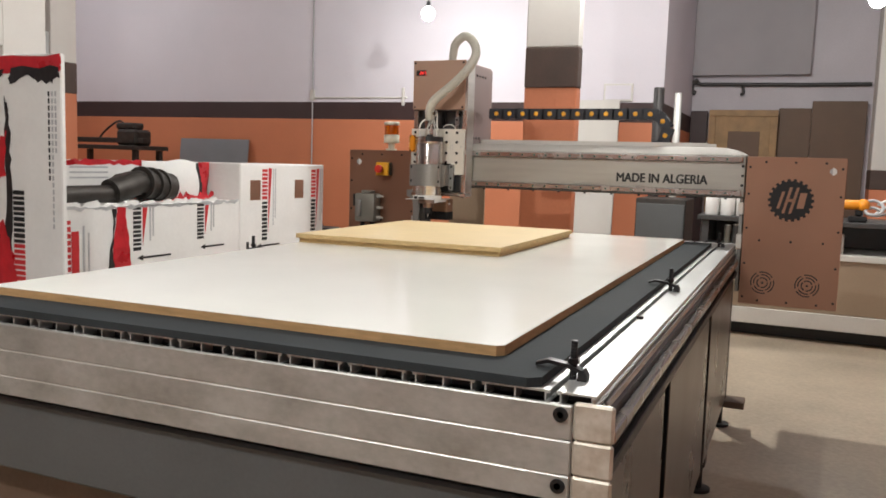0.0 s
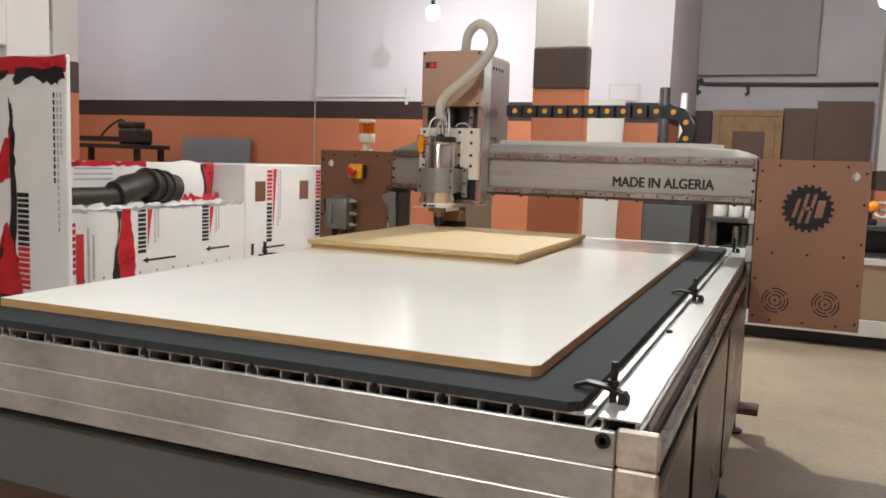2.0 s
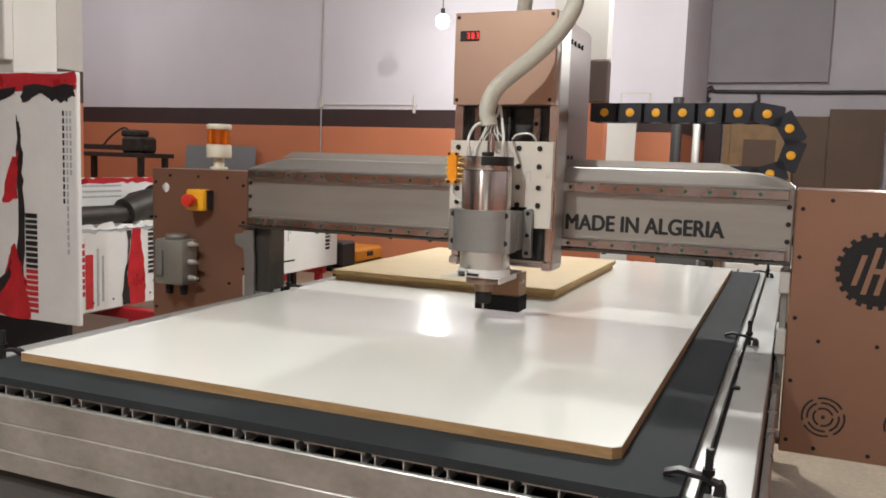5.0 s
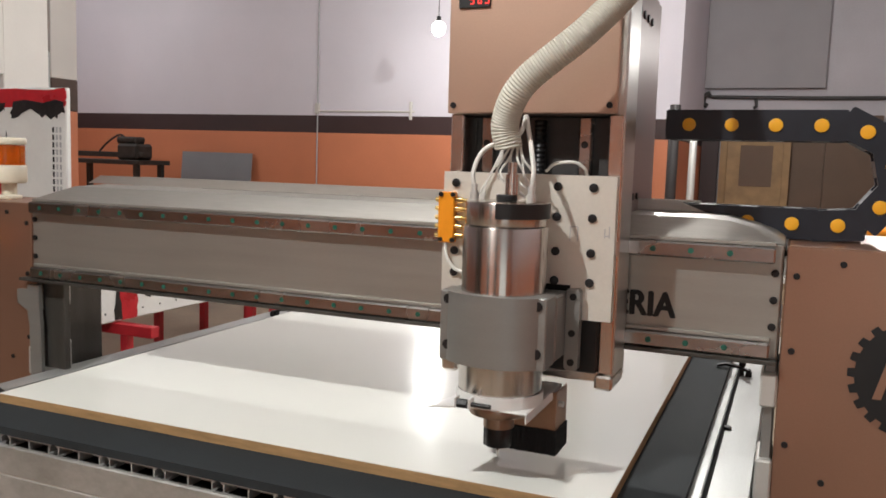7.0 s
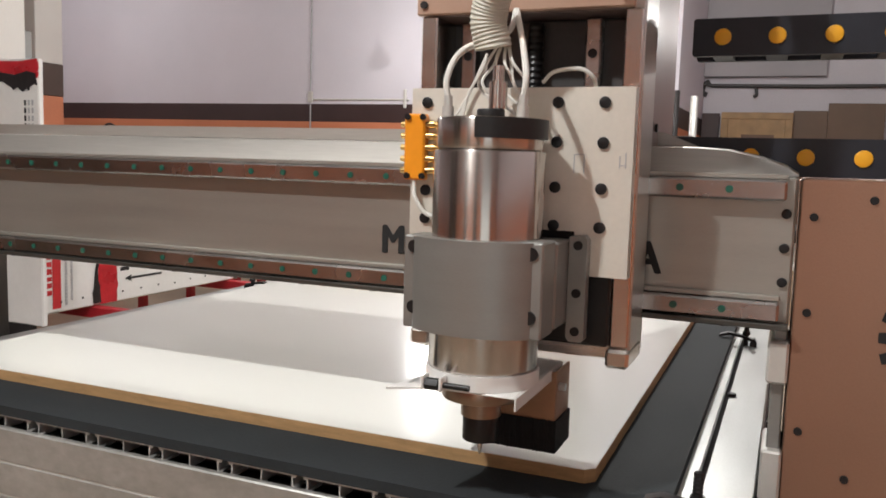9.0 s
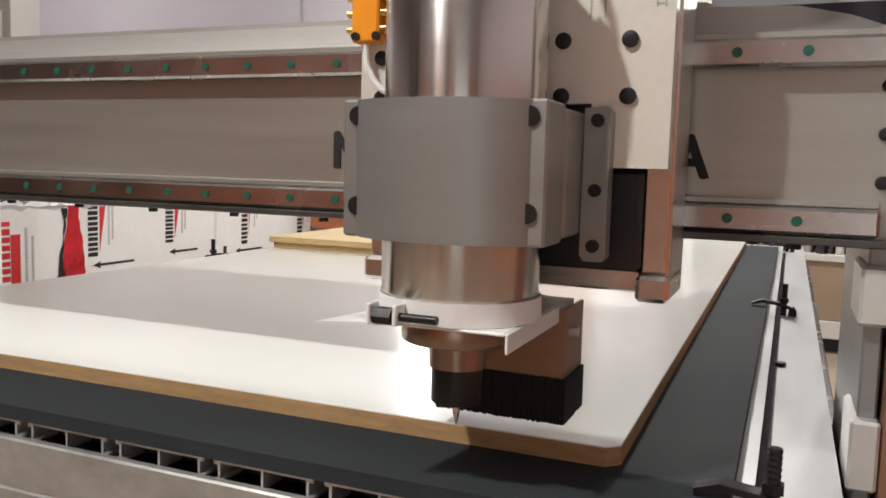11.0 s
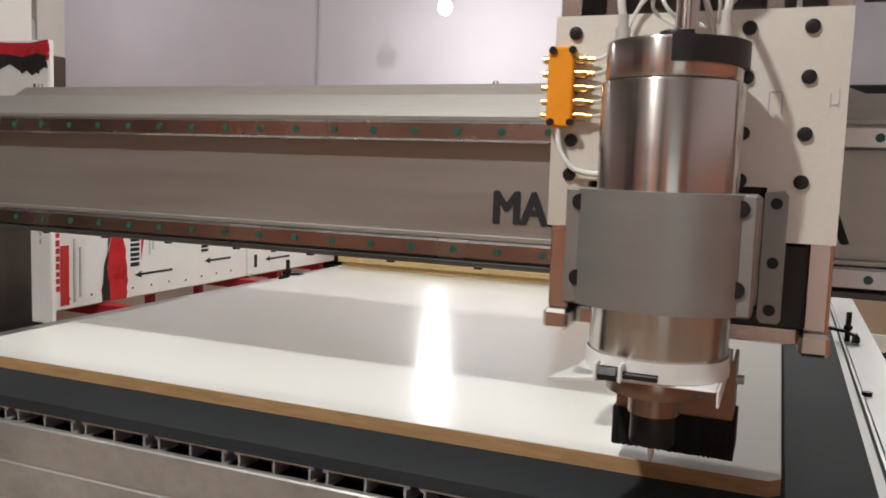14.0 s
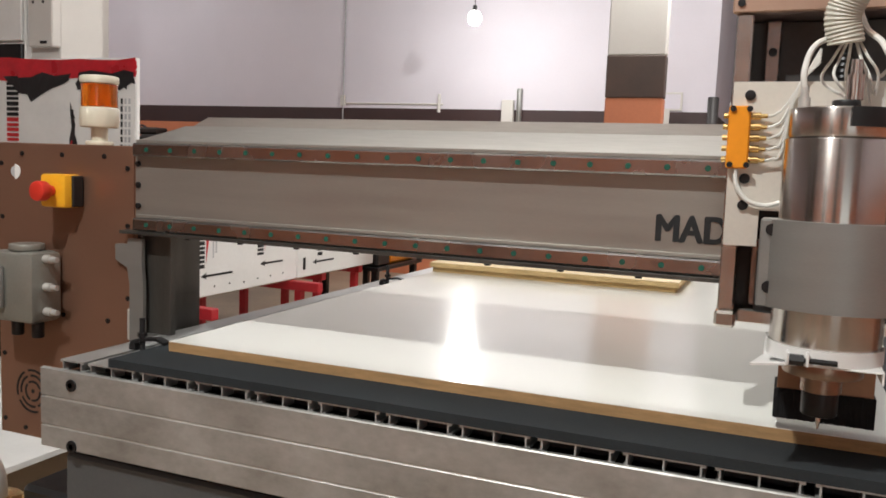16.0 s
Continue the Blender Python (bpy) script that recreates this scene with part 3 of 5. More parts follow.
def housing(x0, x1, z0, z1, deep):
    """A sheet-metal side housing: front panel, side walls, top and screws."""
    h = gpart("side_housing", (x0, x1, 0.0045, deep, z0, z1), BRONZE, 0.004, "copper-brown sheet-metal housing")
    gpart("front_panel", (x0 + 0.001, x1 - 0.001, 0.0005, 0.0042, z0 + 0.001, z1 - 0.001), BRONZE, 0.001, "copper-brown front panel", h)
    w, hh = x1 - x0, z1 - z0
    for u, v in ((0.04, 0.05), (0.04, 0.28), (0.04, 0.52), (0.04, 0.75), (0.04, 0.93), (0.96, 0.05), (0.96, 0.28), (0.96, 0.52), (0.96, 0.75), (0.96, 0.93),
                 (0.2, 0.965), (0.5, 0.965), (0.8, 0.965), (0.18, 0.44), (0.5, 0.44), (0.82, 0.44), (0.2, 0.03), (0.5, 0.03), (0.8, 0.03)):
        part("panel_screw", cy(bmesh.new(), (x0 + u * w, 0.0004, z0 + v * hh), 0.0052, -0.0025, "y", 12), BLACK_STEEL, h)
    return h


RX0, RX1, RZ0, RZ1 = 0.088, 0.492, -0.252, 0.410
right = housing(RX0, RX1, RZ0, RZ1, 0.36)
left = housing(-1.942, -1.5475, -0.262, 0.402, 0.20)


def vent(cx, cz, parent):
    for r in (0.022, 0.036, 0.048):
        for q in range(4 if r > 0.03 else 3):
            bm = bmesh.new()
            n = 4 if r > 0.03 else 3
            a0 = 2 * math.pi * q / n + 0.13 + r * 9
            a1 = a0 + 2 * math.pi / n - 0.26
            pts = [(cx + r * math.cos(a0 + (a1 - a0) * i / 8), -0.0003, cz + r * math.sin(a0 + (a1 - a0) * i / 8)) for i in range(9)]
            outer = [(p[0] + (p[0] - cx) / r * 0.0025, p[2] + (p[2] - cz) / r * 0.0025) for p in pts]
            inner = [(p[0] - (p[0] - cx) / r * 0.0025, p[2] - (p[2] - cz) / r * 0.0025) for p in pts]
            prism(bm, outer + inner[::-1], -0.0004, 0.0003)
            part("vent_slot", bm, BLACK, parent)
    part("vent_slot", cy(bmesh.new(), (cx, 0.0003, cz), 0.005, -0.0007, "y", 14), BLACK, parent)


for cx in (0.185, 0.368):
    vent(cx, -0.150, right)
for cx in (-1.84, -1.655):
    vent(cx, -0.155, left)

# round toothed badge on the housing, with plain slanted bars
bm = bmesh.new()
pts = []
for i in range(22):
    a = 2 * math.pi * i / 22
    for da, r in ((-0.085, 0.084), (-0.065, 0.094), (0.065, 0.094), (0.085, 0.084)):
        pts.append((0.279 + r * math.cos(a + da), 0.222 + r * math.sin(a + da)))
prism(bm, pts, -0.0018, 0.0002)
badge = part("badge", bm, PRINT_BLACK, right, "black toothed round badge")
for cx, h, w, lean in ((0.238, 0.075, 0.012, 0.010), (0.264, 0.115, 0.012, 0.014), (0.292, 0.115, 0.012, 0.014), (0.278, 0.013, 0.035, 0.0), (0.324, 0.068, 0.028, 0.006)):
    bm = bmesh.new()
    prism(bm, [(cx - w / 2 - lean, 0.222 - h / 2), (cx + w / 2 - lean, 0.222 - h / 2), (cx + w / 2 + lean, 0.222 + h / 2), (cx - w / 2 + lean, 0.222 + h / 2)], -0.0030, -0.0020)
    part("badge_bar", bm, BRONZE, right)
for cx, cz, par in ((0.437, 0.352, right), (-1.885, 0.338, left)):
    bm = bmesh.new()
    prism(bm, [(cx + 0.017 * math.sin(a) if s else cx, cz + 0.017 * math.cos(a)) for s, a in [(1, math.pi * i / 10) for i in range(11)]], -0.0016, 0.0001)
    part("half_round_sticker", bm, CARTON, par, "white half-round sticker")
    bm = bmesh.new()
    prism(bm, [(cx - 0.012 * math.sin(a), cz + 0.012 * math.cos(a)) for a in [math.pi * i / 10 for i in range(11)]], -0.0012, 0.0001)
    part("half_round_sticker", bm, PRINT_GREY, par)
# carriage feet that ride on the side rails
for x0, x1, side in ((0.066, 0.0875, 1), (-1.560, -1.535, -1)):
    for z0, z1 in ((0.150, 0.205), (-0.005, 0.062)):
        gpart("bearing_block", (x0 - 0.004, x1, -0.004, 0.10, z0, z1), ALU_BRIGHT, 0.003, "bright milled block")
    gpart("gantry_foot", (x0 + 0.002, x1 - 0.003, 0.012, 0.34 if side > 0 else 0.20, -0.20, 0.2215), ALU_MATT if side > 0 else UPRIGHT, 0.002)
gpart("inner_plate", (-1.530, -1.462, 0.012, 0.030, 0.012, 0.2215), UPRIGHT, 0.002, "dark grey gantry upright")
bm = bmesh.new()
prism(bm, [(-1.588, 0.166), (-1.588, 0.198), (-1.556, 0.2), (-1.553, 0.212), (-1.518, 0.212), (-1.518, 0.165), (-1.514, 0.12), (-1.514, -0.02), (-1.55, -0.02), (-1.55, 0.115), (-1.556, 0.15)], -0.010, -0.0005)
part("curved_bracket", bm, ALU_MATT, gantry, "curved cast aluminium bracket")

# emergency stop
bm = bx(bmesh.new(), -1.757, -1.687, -0.048, -0.002, 0.268, 0.338, 0.006, seg=2)
stop = part("stop_box", bm, YELLOW, left, "yellow emergency stop box")
part("stop_box_base", bx(bmesh.new(), -1.70, -1.682, -0.03, -0.0015, 0.27, 0.336, 0.002), BLACK, left)
bm = cy(bmesh.new(), (-1.722, -0.049, 0.303), 0.011, -0.016, "y", 18)
cy(bm, (-1.722, -0.0651, 0.303), 0.021, -0.024, "y", 24, bevel=0.004)
part("stop_button", bm, RED_PLASTIC, left, "red mushroom button")
# grey switch box with cable glands
bm = bx(bmesh.new(), -1.862, -1.742, -0.085, -0.003, 0.02, 0.172, 0.012, seg=2)
part("switch_box", bm, GREY_BOX, left, "grey cast switch box")
part("switch_lever", bx(bmesh.new(), -1.846, -1.818, -0.096, -0.0855, 0.05, 0.14, 0.012, seg=2), ALU_MATT, left)
part("switch_collar", cy(bmesh.new(), (-1.80, -0.045, 0.173), 0.036, 0.014, seg=24, bevel=0.003), GREY_BOX, left)
part("switch_clamp", bx(bmesh.new(), -1.885, -1.863, -0.06, -0.003, 0.10, 0.165, 0.004), BLACK, left)
for z in (0.045, 0.098, 0.158):
    bm = cy(bmesh.new(), (-1.7415, -0.05, z), 0.009, 0.018, "x", 14)
    cy(bm, (-1.7234, -0.05, z), 0.006, 0.016, "x", 12)
    part("hinge_pin", bm, ALU_BRIGHT, left)
for x in (-1.83, -1.77):
    part("cable_gland", cy(bmesh.new(), (x, -0.045, 0.0195), 0.013, -0.035, seg=14, bevel=0.003), BLACK, left)
# warning lamp on its foot
bm = cy(bmesh.new(), (-1.74, 0.10, 0.4022), 0.03, 0.010, seg=24, bevel=0.003)
cy(bm, (-1.74, 0.10, 0.4123), 0.018, 0.03, seg=20)
cy(bm, (-1.74, 0.10, 0.4424), 0.042, 0.045, seg=28, bevel=0.005)
part("beacon_base", bm, CREAM, left, "cream plastic beacon base")
bm = bmesh.new()
sweep(bm, [(-1.74, 0.10, 0.488 + 0.05 * i / 10) for i in range(11)], 0.038, 24, ribs=0.03)
part("beacon_lens", bm, AMBER, left, "ribbed amber lens")
part("beacon_core", cy(bmesh.new(), (-1.74, 0.10, 0.4885), 0.016, 0.048, seg=14), ORANGE_BLOCK, left)
part("beacon_cap", cy(bmesh.new(), (-1.74, 0.10, 0.5385), 0.042, 0.018, seg=28, bevel=0.005), CREAM, left)

# ---- the spindle carriage ----
carriage = thing("spindle_carriage", "tall copper-brown spindle carriage with a polished milling spindle", "spindle carriage")


def cpart(name, dims, material, bevel=0.002, label="", parent=None):
    return boxpart(name, parent or carriage, dims, material, bevel, label)


cover = cpart("column_cover", (-0.389, -0.106, -0.112, -0.100, 0.607, 0.850), BRONZE_PALE, 0.002, "pale copper-brown column cover")
for x, z in ((-0.378, 0.838), (-0.378, 0.62), (-0.118, 0.838), (-0.118, 0.62)):
    part("cover_screw", cy(bmesh.new(), (x, -0.1121, z), 0.005, -0.003, "y", 12), BLACK_STEEL, cover)
disp = cpart("display", (-0.372, -0.318, -0.1165, -0.1122, 0.776, 0.802), BLACK, 0.001, "small black display with red digits", cover)
for i in range(3):
    x = -0.352 + 0.013 * i
    bm = bmesh.new()
    for a, b, c, d in ((0, .007, 0, .0015), (0, .007, .0065, .008), (0, .007, .013, .0145), (.0055, .007, .0, .0145)) if i != 1 else ((0, .007, 0, .0015), (0, .007, .0065, .008), (0, .007, .013, .0145), (.0, .0015, .0, .0145), (.0055, .007, .0, .0145)):
        bx(bm, x + a, x + b, -0.1173, -0.1167, 0.7815 + c, 0.7815 + d)
    part("digit", bm, DIGIT_GLOW, cover)
cpart("column_box", (-0.386, -0.112, -0.0995, 0.275, 0.607, 0.848), COLUMN_SIDE, 0.004, "mauve-grey column box")
cpart("column_side", (-0.1115, -0.094, -0.104, -0.012, 0.178, 0.846), ALU, 0.003, "bright column side plate")
cpart("column_back", (-0.386, -0.112, -0.010, 0.275, 0.43, 0.6065), COLUMN_SIDE, 0.003)
rear = cpart("rear_side_panel", (-0.1117, -0.1085, -0.010, 0.279, 0.44, 0.838), COLUMN_SIDE, 0.001, "mauve-grey side panel")
for y in (0.05, 0.09, 0.13, 0.17):
    part("side_screw", cy(bmesh.new(), (-0.108, y, 0.79), 0.007, 0.003, "x", 12), BLACK_STEEL, rear)
for y in (0.02, 0.06, 0.10):
    part("side_screw", cy(bmesh.new(), (-0.108, y, 0.475), 0.006, 0.003, "x", 12), BLACK_STEEL, rear)
cpart("slide_plate", (-0.384, -0.112, -0.040, -0.026, 0.178, 0.606), BENCH_TOP, 0.002, "black slide back plate")
for x0 in (-0.383, -0.118):
    cpart("column_post", (x0, x0 + 0.022, -0.108, -0.041, 0.196, 0.606), POST, 0.002, "milled aluminium post")
    cpart("post_foot", (x0 - 0.003, x0 + 0.026, -0.118, -0.030, 0.172, 0.1955), POST, 0.004)
cpart("bottom_bar", (-0.3565, -0.1215, -0.085, -0.041, 0.176, 0.196), POST, 0.002)
for x in (-0.345, -0.176):
    cpart("slide_rail", (x, x + 0.02, -0.062, -0.041, 0.20, 0.604), RAIL, 0.002)
    for z in (0.56, 0.50):
        part("rail_screw", cy(bmesh.new(), (x + 0.01, -0.0622, z), 0.006, -0.002, "y", 12), BLACK_STEEL, carriage)
bm = bmesh.new()
sweep(bm, [(-0.243, -0.055, 0.20 + 0.40 * i / 100) for i in range(101)], 0.0095, 12, ribs=0.15)
part("ball_screw", bm, BLACK_STEEL, carriage, "dark threaded ball screw")
# slide face plate with its screws
bm = bmesh.new()
prism(bm, [(-0.379, 0.291), (-0.336, 0.291), (-0.336, 0.34), (-0.16, 0.34), (-0.16, 0.287), (-0.095, 0.287), (-0.095, 0.511), (-0.379, 0.511)], -0.140, -0.120)
plate = part("spindle_plate", bm, PLATE_ALU, carriage, "milled aluminium spindle plate")
for x in (-0.357, -0.186, -0.130):
    for z in (0.493, 0.446, 0.392, 0.346):
        if x < -0.3 and z in (0.446, 0.392):
            z -= 0.01
        part("plate_screw", cy(bmesh.new(), (x, -0.1402, z), 0.0070, -0.0035, "y", 16, bevel=0.0008), BLACK_STEEL, plate)
for x, z, w, h in ((-0.164, 0.421, 0.0012, 0.022), (-0.152, 0.421, 0.0012, 0.022), (-0.158, 0.432, 0.010, 0.0012), (-0.110, 0.424, 0.0012, 0.014), (-0.103, 0.426, 0.0012, 0.018), (-0.1065, 0.420, 0.006, 0.0012)):
    part("scribed_mark", bx(bmesh.new(), x - w / 2, x + w / 2, -0.1408, -0.1401, z - h / 2, z + h / 2), PRINT_GREY, plate)
cpart("slide_block", (-0.37, -0.115, -0.1195, -0.064, 0.30, 0.50), BLACK_STEEL, 0.003, "black slide blocks")
cpart("chip_guard", (-0.335, -0.118, -0.119, -0.064, 0.198, 0.285), BLACK, 0.003, "black rubber chip guard")
SX, SY = -0.2465, -0.209
# spindle body
bm = cy(bmesh.new(), (SX, SY, 0.172), 0.0645, 0.261, seg=64, bevel=0.002)
spindle = part("spindle_body", bm, STEEL, carriage, "polished steel spindle body")
part("spindle_head", cy(bmesh.new(), (SX, SY, 0.4335), 0.0615, 0.036, seg=64, bevel=0.003), STEEL, spindle)
bm = bmesh.new()
arc = [math.radians(a) for a in range(-85, 21, 7)]
prism(bm, [(SX + 0.063 * math.cos(a), SY + 0.063 * math.sin(a)) for a in arc] + [(SX + 0.067 * math.cos(a), SY + 0.067 * math.sin(a)) for a in reversed(arc)], 0.446, 0.4685, axis="z")
part("rubber_pad", bm, BLACK, spindle, "black rubber strip")
# clamp block: round front, flat flanges with four screws, ears against the plate
bm = bmesh.new()
front = [(SX + 0.083 * math.sin(math.radians(a)), SY - 0.019 - 0.058 * math.cos(math.radians(a))) for a in range(-62, 63, 3)]
prism(bm, [(SX - 0.073, SY - 0.002)] + [(SX - 0.073, SY - 0.046)] + front[0:] + [(SX + 0.073, SY - 0.046), (SX + 0.073, SY - 0.002)], 0.228, 0.334, axis="z")
clampb = part("spindle_clamp", bm, ALU_MATT, carriage, "matt grey clamp block")
for s in (-1, 1):
    part("clamp_flange", bx(bmesh.new(), SX + s * 0.0697 - 0.0135, SX + s * 0.0697 + 0.0135, SY - 0.049, SY - 0.0005, 0.2275, 0.3345, 0.002), ALU_MATT, clampb)
    part("clamp_back", bx(bmesh.new(), SX + s * 0.0697 - 0.015, SX + s * 0.0697 + 0.015, SY + 0.0005, -0.1405, 0.231, 0.331, 0.002), ALU_MATT, clampb)
    for z in (0.322, 0.252):
        bm = cy(bmesh.new(), (SX + s * 0.0697, SY - 0.0492, z), 0.0075, -0.002, "y", 18)
        part("clamp_screw", bm, BLACK_STEEL, clampb)
part("clamp_rear", bx(bmesh.new(), SX - 0.055, SX + 0.055, SY + 0.055, -0.1405, 0.231, 0.331, 0.002), ALU_MATT, clampb)
bm = bmesh.new()
prism(bm, [(SX + 0.0855, 0.335), (SX + 0.0855, 0.214), (SX + 0.089, 0.209), (SX + 0.104, 0.209), (SX + 0.107, 0.213), (SX + 0.107, 0.332), (SX + 0.103, 0.337)], -0.158, -0.1405)
part("clamp_ear", bm, ALU_MATT, clampb, "grey mounting ear")
for z in (0.325, 0.268, 0.222):
    part("clamp_screw", cy(bmesh.new(), (SX + 0.0965, -0.1582, z), 0.0055, -0.0025, "y", 14), BLACK_STEEL, clampb)
# lower nose, collet nut and cutter
part("spindle_nose", cy(bmesh.new(), (SX, SY, 0.143), 0.047, 0.0185, seg=40, bevel=0.003), NOSE, spindle, "dark brown steel nose")
part("collet_seat", cy(bmesh.new(), (SX, SY, 0.121), 0.024, 0.0218, seg=32), NOSE, spindle)
part("collet_nut", cy(bmesh.new(), (SX, SY, 0.0905), 0.0215, 0.030, seg=12, bevel=0.002), BLACK_STEEL, spindle, "black collet nut")
bm = cy(bmesh.new(), (SX, SY, 0.082), 0.0032, 0.008, seg=12)
cy(bm, (SX, SY, 0.071), 0.0008, 0.0109, seg=12, r2=0.0032)
part("cutter", bm, STEEL, spindle, "slim steel cutter")
# dust shoe: white plate and collar, brown housing, black brush
shoe = cpart("shoe_plate", (SX - 0.070, SX + 0.060, SY - 0.062, -0.074, 0.1620, 0.1645), CARTON, 0.001, "white folded dust-shoe plate")
bm = bmesh.new()
prism(bm, [(SX - 0.083, SY - 0.088), (SX - 0.03, SY - 0.0625), (SX - 0.0705, SY - 0.03)], 0.1620, 0.1645, axis="z")
part("shoe_tab", bm, CARTON, shoe)
part("shoe_lip", bx(bmesh.new(), SX + 0.0605, SX + 0.063, SY - 0.062, -0.074, 0.149, 0.1645, 0.0008), CARTON, shoe)
bm = bmesh.new()
turns = [2 * math.pi * k / 48 for k in range(48)]
hoop = [[bm.verts.new((SX + r * math.cos(a), SY + r * math.sin(a), z)) for a in turns] for r, z in ((0.0652, 0.165), (0.067, 0.165), (0.067, 0.183), (0.0652, 0.183))]
for a, b in zip(hoop, hoop[1:] + hoop[:1]):
    for k in range(48):
        bm.faces.new((a[k], a[(k + 1) % 48], b[(k + 1) % 48], b[k]))
bmesh.ops.recalc_face_normals(bm, faces=bm.faces[:])
part("shoe_collar", bm, CARTON, shoe, "white clamp collar")
bm = cy(bmesh.new(), (SX - 0.040, SY - 0.074, 0.1715), 0.0034, 0.052, "x", 12)
cy(bm, (SX - 0.040, SY - 0.074, 0.1715), 0.007, 0.016, "x", 6)
part("collar_screw", bm, BLACK_STEEL, shoe)
for x in (SX - 0.044, SX - 0.022):
    part("collar_lug", bx(bmesh.new(), x, x + 0.0035, SY - 0.081, SY - 0.064, 0.1650, 0.181, 0.001), CARTON, shoe)
YB_ = -0.128
part("shoe_back", bx(bmesh.new(), SX - 0.050, SX + 0.069, YB_, YB_ + 0.004, 0.094, 0.1615, 0.0008), BRONZE_DARK, shoe, "brown dust-shoe wall")
part("shoe_side", bx(bmesh.new(), SX + 0.0655, SX + 0.069, YB_ + 0.0045, -0.06, 0.094, 0.1615, 0.0008), BRONZE_DARK, shoe)
part("shoe_bolt", cy(bmesh.new(), (SX + 0.0692, -0.112, 0.140), 0.005, 0.008, "x", 10), ALU_BRIGHT, shoe)
bm = bmesh.new()
rng = random.Random(4)
for x in np.linspace(SX - 0.050, SX + 0.071, 120):
    w = 0.0009
    for dy in (-0.003, 0.002):
        bx(bm, x - w, x + w, YB_ + dy + rng.uniform(-.001, .001), YB_ + 0.003 + dy, 0.0575 + rng.uniform(0, 0.0018), 0.0985 + rng.uniform(0, 0.001))
for y in np.linspace(YB_, -0.062, 50):
    bx(bm, SX - 0.053, SX - 0.049, y - 0.001, y + 0.001, 0.0575 + rng.uniform(0, .002), 0.0985)
    bx(bm, SX + 0.068, SX + 0.072, y - 0.001, y + 0.001, 0.0575 + rng.uniform(0, .002), 0.0985)
bx(bm, SX - 0.050, SX + 0.070, YB_ - 0.0005, YB_ + 0.0045, 0.0605, 0.0935)
part("brush", bm, BRISTLE, shoe, "black bristle skirt")
# distributor block with brass fittings and thin tubes
blk = part("lube_block", bx(bmesh.new(), -0.382, -0.354, -0.156, -0.1405, 0.395, 0.478, 0.002), ORANGE_BLOCK, carriage, "orange lubricant distributor block")
for i in range(5):
    z = 0.407 + 0.0145 * i
    bm = cy(bmesh.new(), (-0.3535, -0.149, z), 0.0048, 0.012, "x", 12)
    cy(bm, (-0.3417, -0.149, z), 0.003, 0.0085, "x", 10)
    part("brass_plug", cy(bmesh.new(), (-0.3825, -0.149, z), 0.004, -0.006, "x", 10), BRASS, blk)
    part("brass_fitting", bm, BRASS, blk)
    k = curve([(-0.333, -0.149, z), (-0.324, -0.151, z + 0.002), (-0.314, -0.150, z + 0.012), (-0.30, -0.148, 0.50), (-0.275, -0.150, 0.535 + 0.004 * i)], 8)
    part("thin_tube", sweep(bmesh.new(), k, 0.0018, 6), TUBE, blk)
for x, z in ((-0.3805, 0.474), (-0.3805, 0.400), (-0.3595, 0.474), (-0.3595, 0.400)):
    part("block_screw", cy(bmesh.new(), (x + 0.004, -0.1562, z), 0.004, -0.003, "y", 10), BLACK_STEEL, blk)
k = curve([(-0.370, -0.15, 0.394), (-0.366, -0.152, 0.372), (-0.352, -0.151, 0.353), (-0.33, -0.147, 0.347), (-0.31, -0.149, 0.352)], 8)
part("drain_tube", sweep(bmesh.new(), k, 0.003, 8), TUBE, blk)
# spindle cap fittings, coolant tubes and cables
for i, (dx, dy) in enumerate(((-0.045, -0.02), (0.045, -0.022))):
    bm = cy(bmesh.new(), (SX + dx, SY + dy, 0.470), 0.007, 0.012, seg=12)
    cy(bm, (SX + dx, SY + dy, 0.4821), 0.005, 0.012, seg=10)
    part("hose_barb", bm, ALU_BRIGHT, spindle)
    k = curve([(SX + dx, SY + dy, 0.488), (SX + dx * 1.05, SY + dy, 0.515), (SX + dx * 0.8, SY + 0.0, 0.548), (SX + 0.012 + dx * 0.2, SY + 0.035, 0.570), (SX + 0.01, SY + 0.05, 0.60)], 10)
    part("coolant_tube", sweep(bmesh.new(), k, 0.0038, 8), TUBE, spindle, "thin milky coolant tube")
bm = cy(bmesh.new(), (SX + 0.002, SY - 0.006, 0.470), 0.016, 0.010, seg=20, bevel=0.002)
part("connector_base", bm, BLACK, spindle)
bm = cy(bmesh.new(), (SX + 0.01, SY - 0.006, 0.4802), 0.0105, 0.03, seg=20)
cy(bm, (SX + 0.01, SY - 0.006, 0.5103), 0.007, 0.018, seg=16)
part("connector", bm, STEEL, spindle, "steel cable connector")
rng = random.Random(9)
for i in range(6):
    a = rng.uniform(-0.05, 0.06)
    k = curve([(SX + 0.03 + a * 0.3, SY + 0.03, 0.475 + rng.uniform(-0.005, 0.02)), (SX + 0.02 + a, SY + 0.02 + rng.uniform(-.02, .02), 0.505 + rng.uniform(-0.01, 0.015)),
               (SX + 0.012 + a * 0.6, SY + 0.02 + rng.uniform(-.015, .01), 0.535), (SX + 0.006 + a * 0.1, SY + 0.03, 0.565)], 8)
    part("white_wire", sweep(bmesh.new(), k, 0.0019, 6), TUBE, spindle)
k = curve([(-0.205, -0.145, 0.516), (-0.19, -0.15, 0.528), (-0.16, -0.15, 0.531), (-0.145, -0.145, 0.522), (-0.143, -0.135, 0.512)], 8)
part("plate_tube", sweep(bmesh.new(), k, 0.0025, 8), TUBE, carriage)
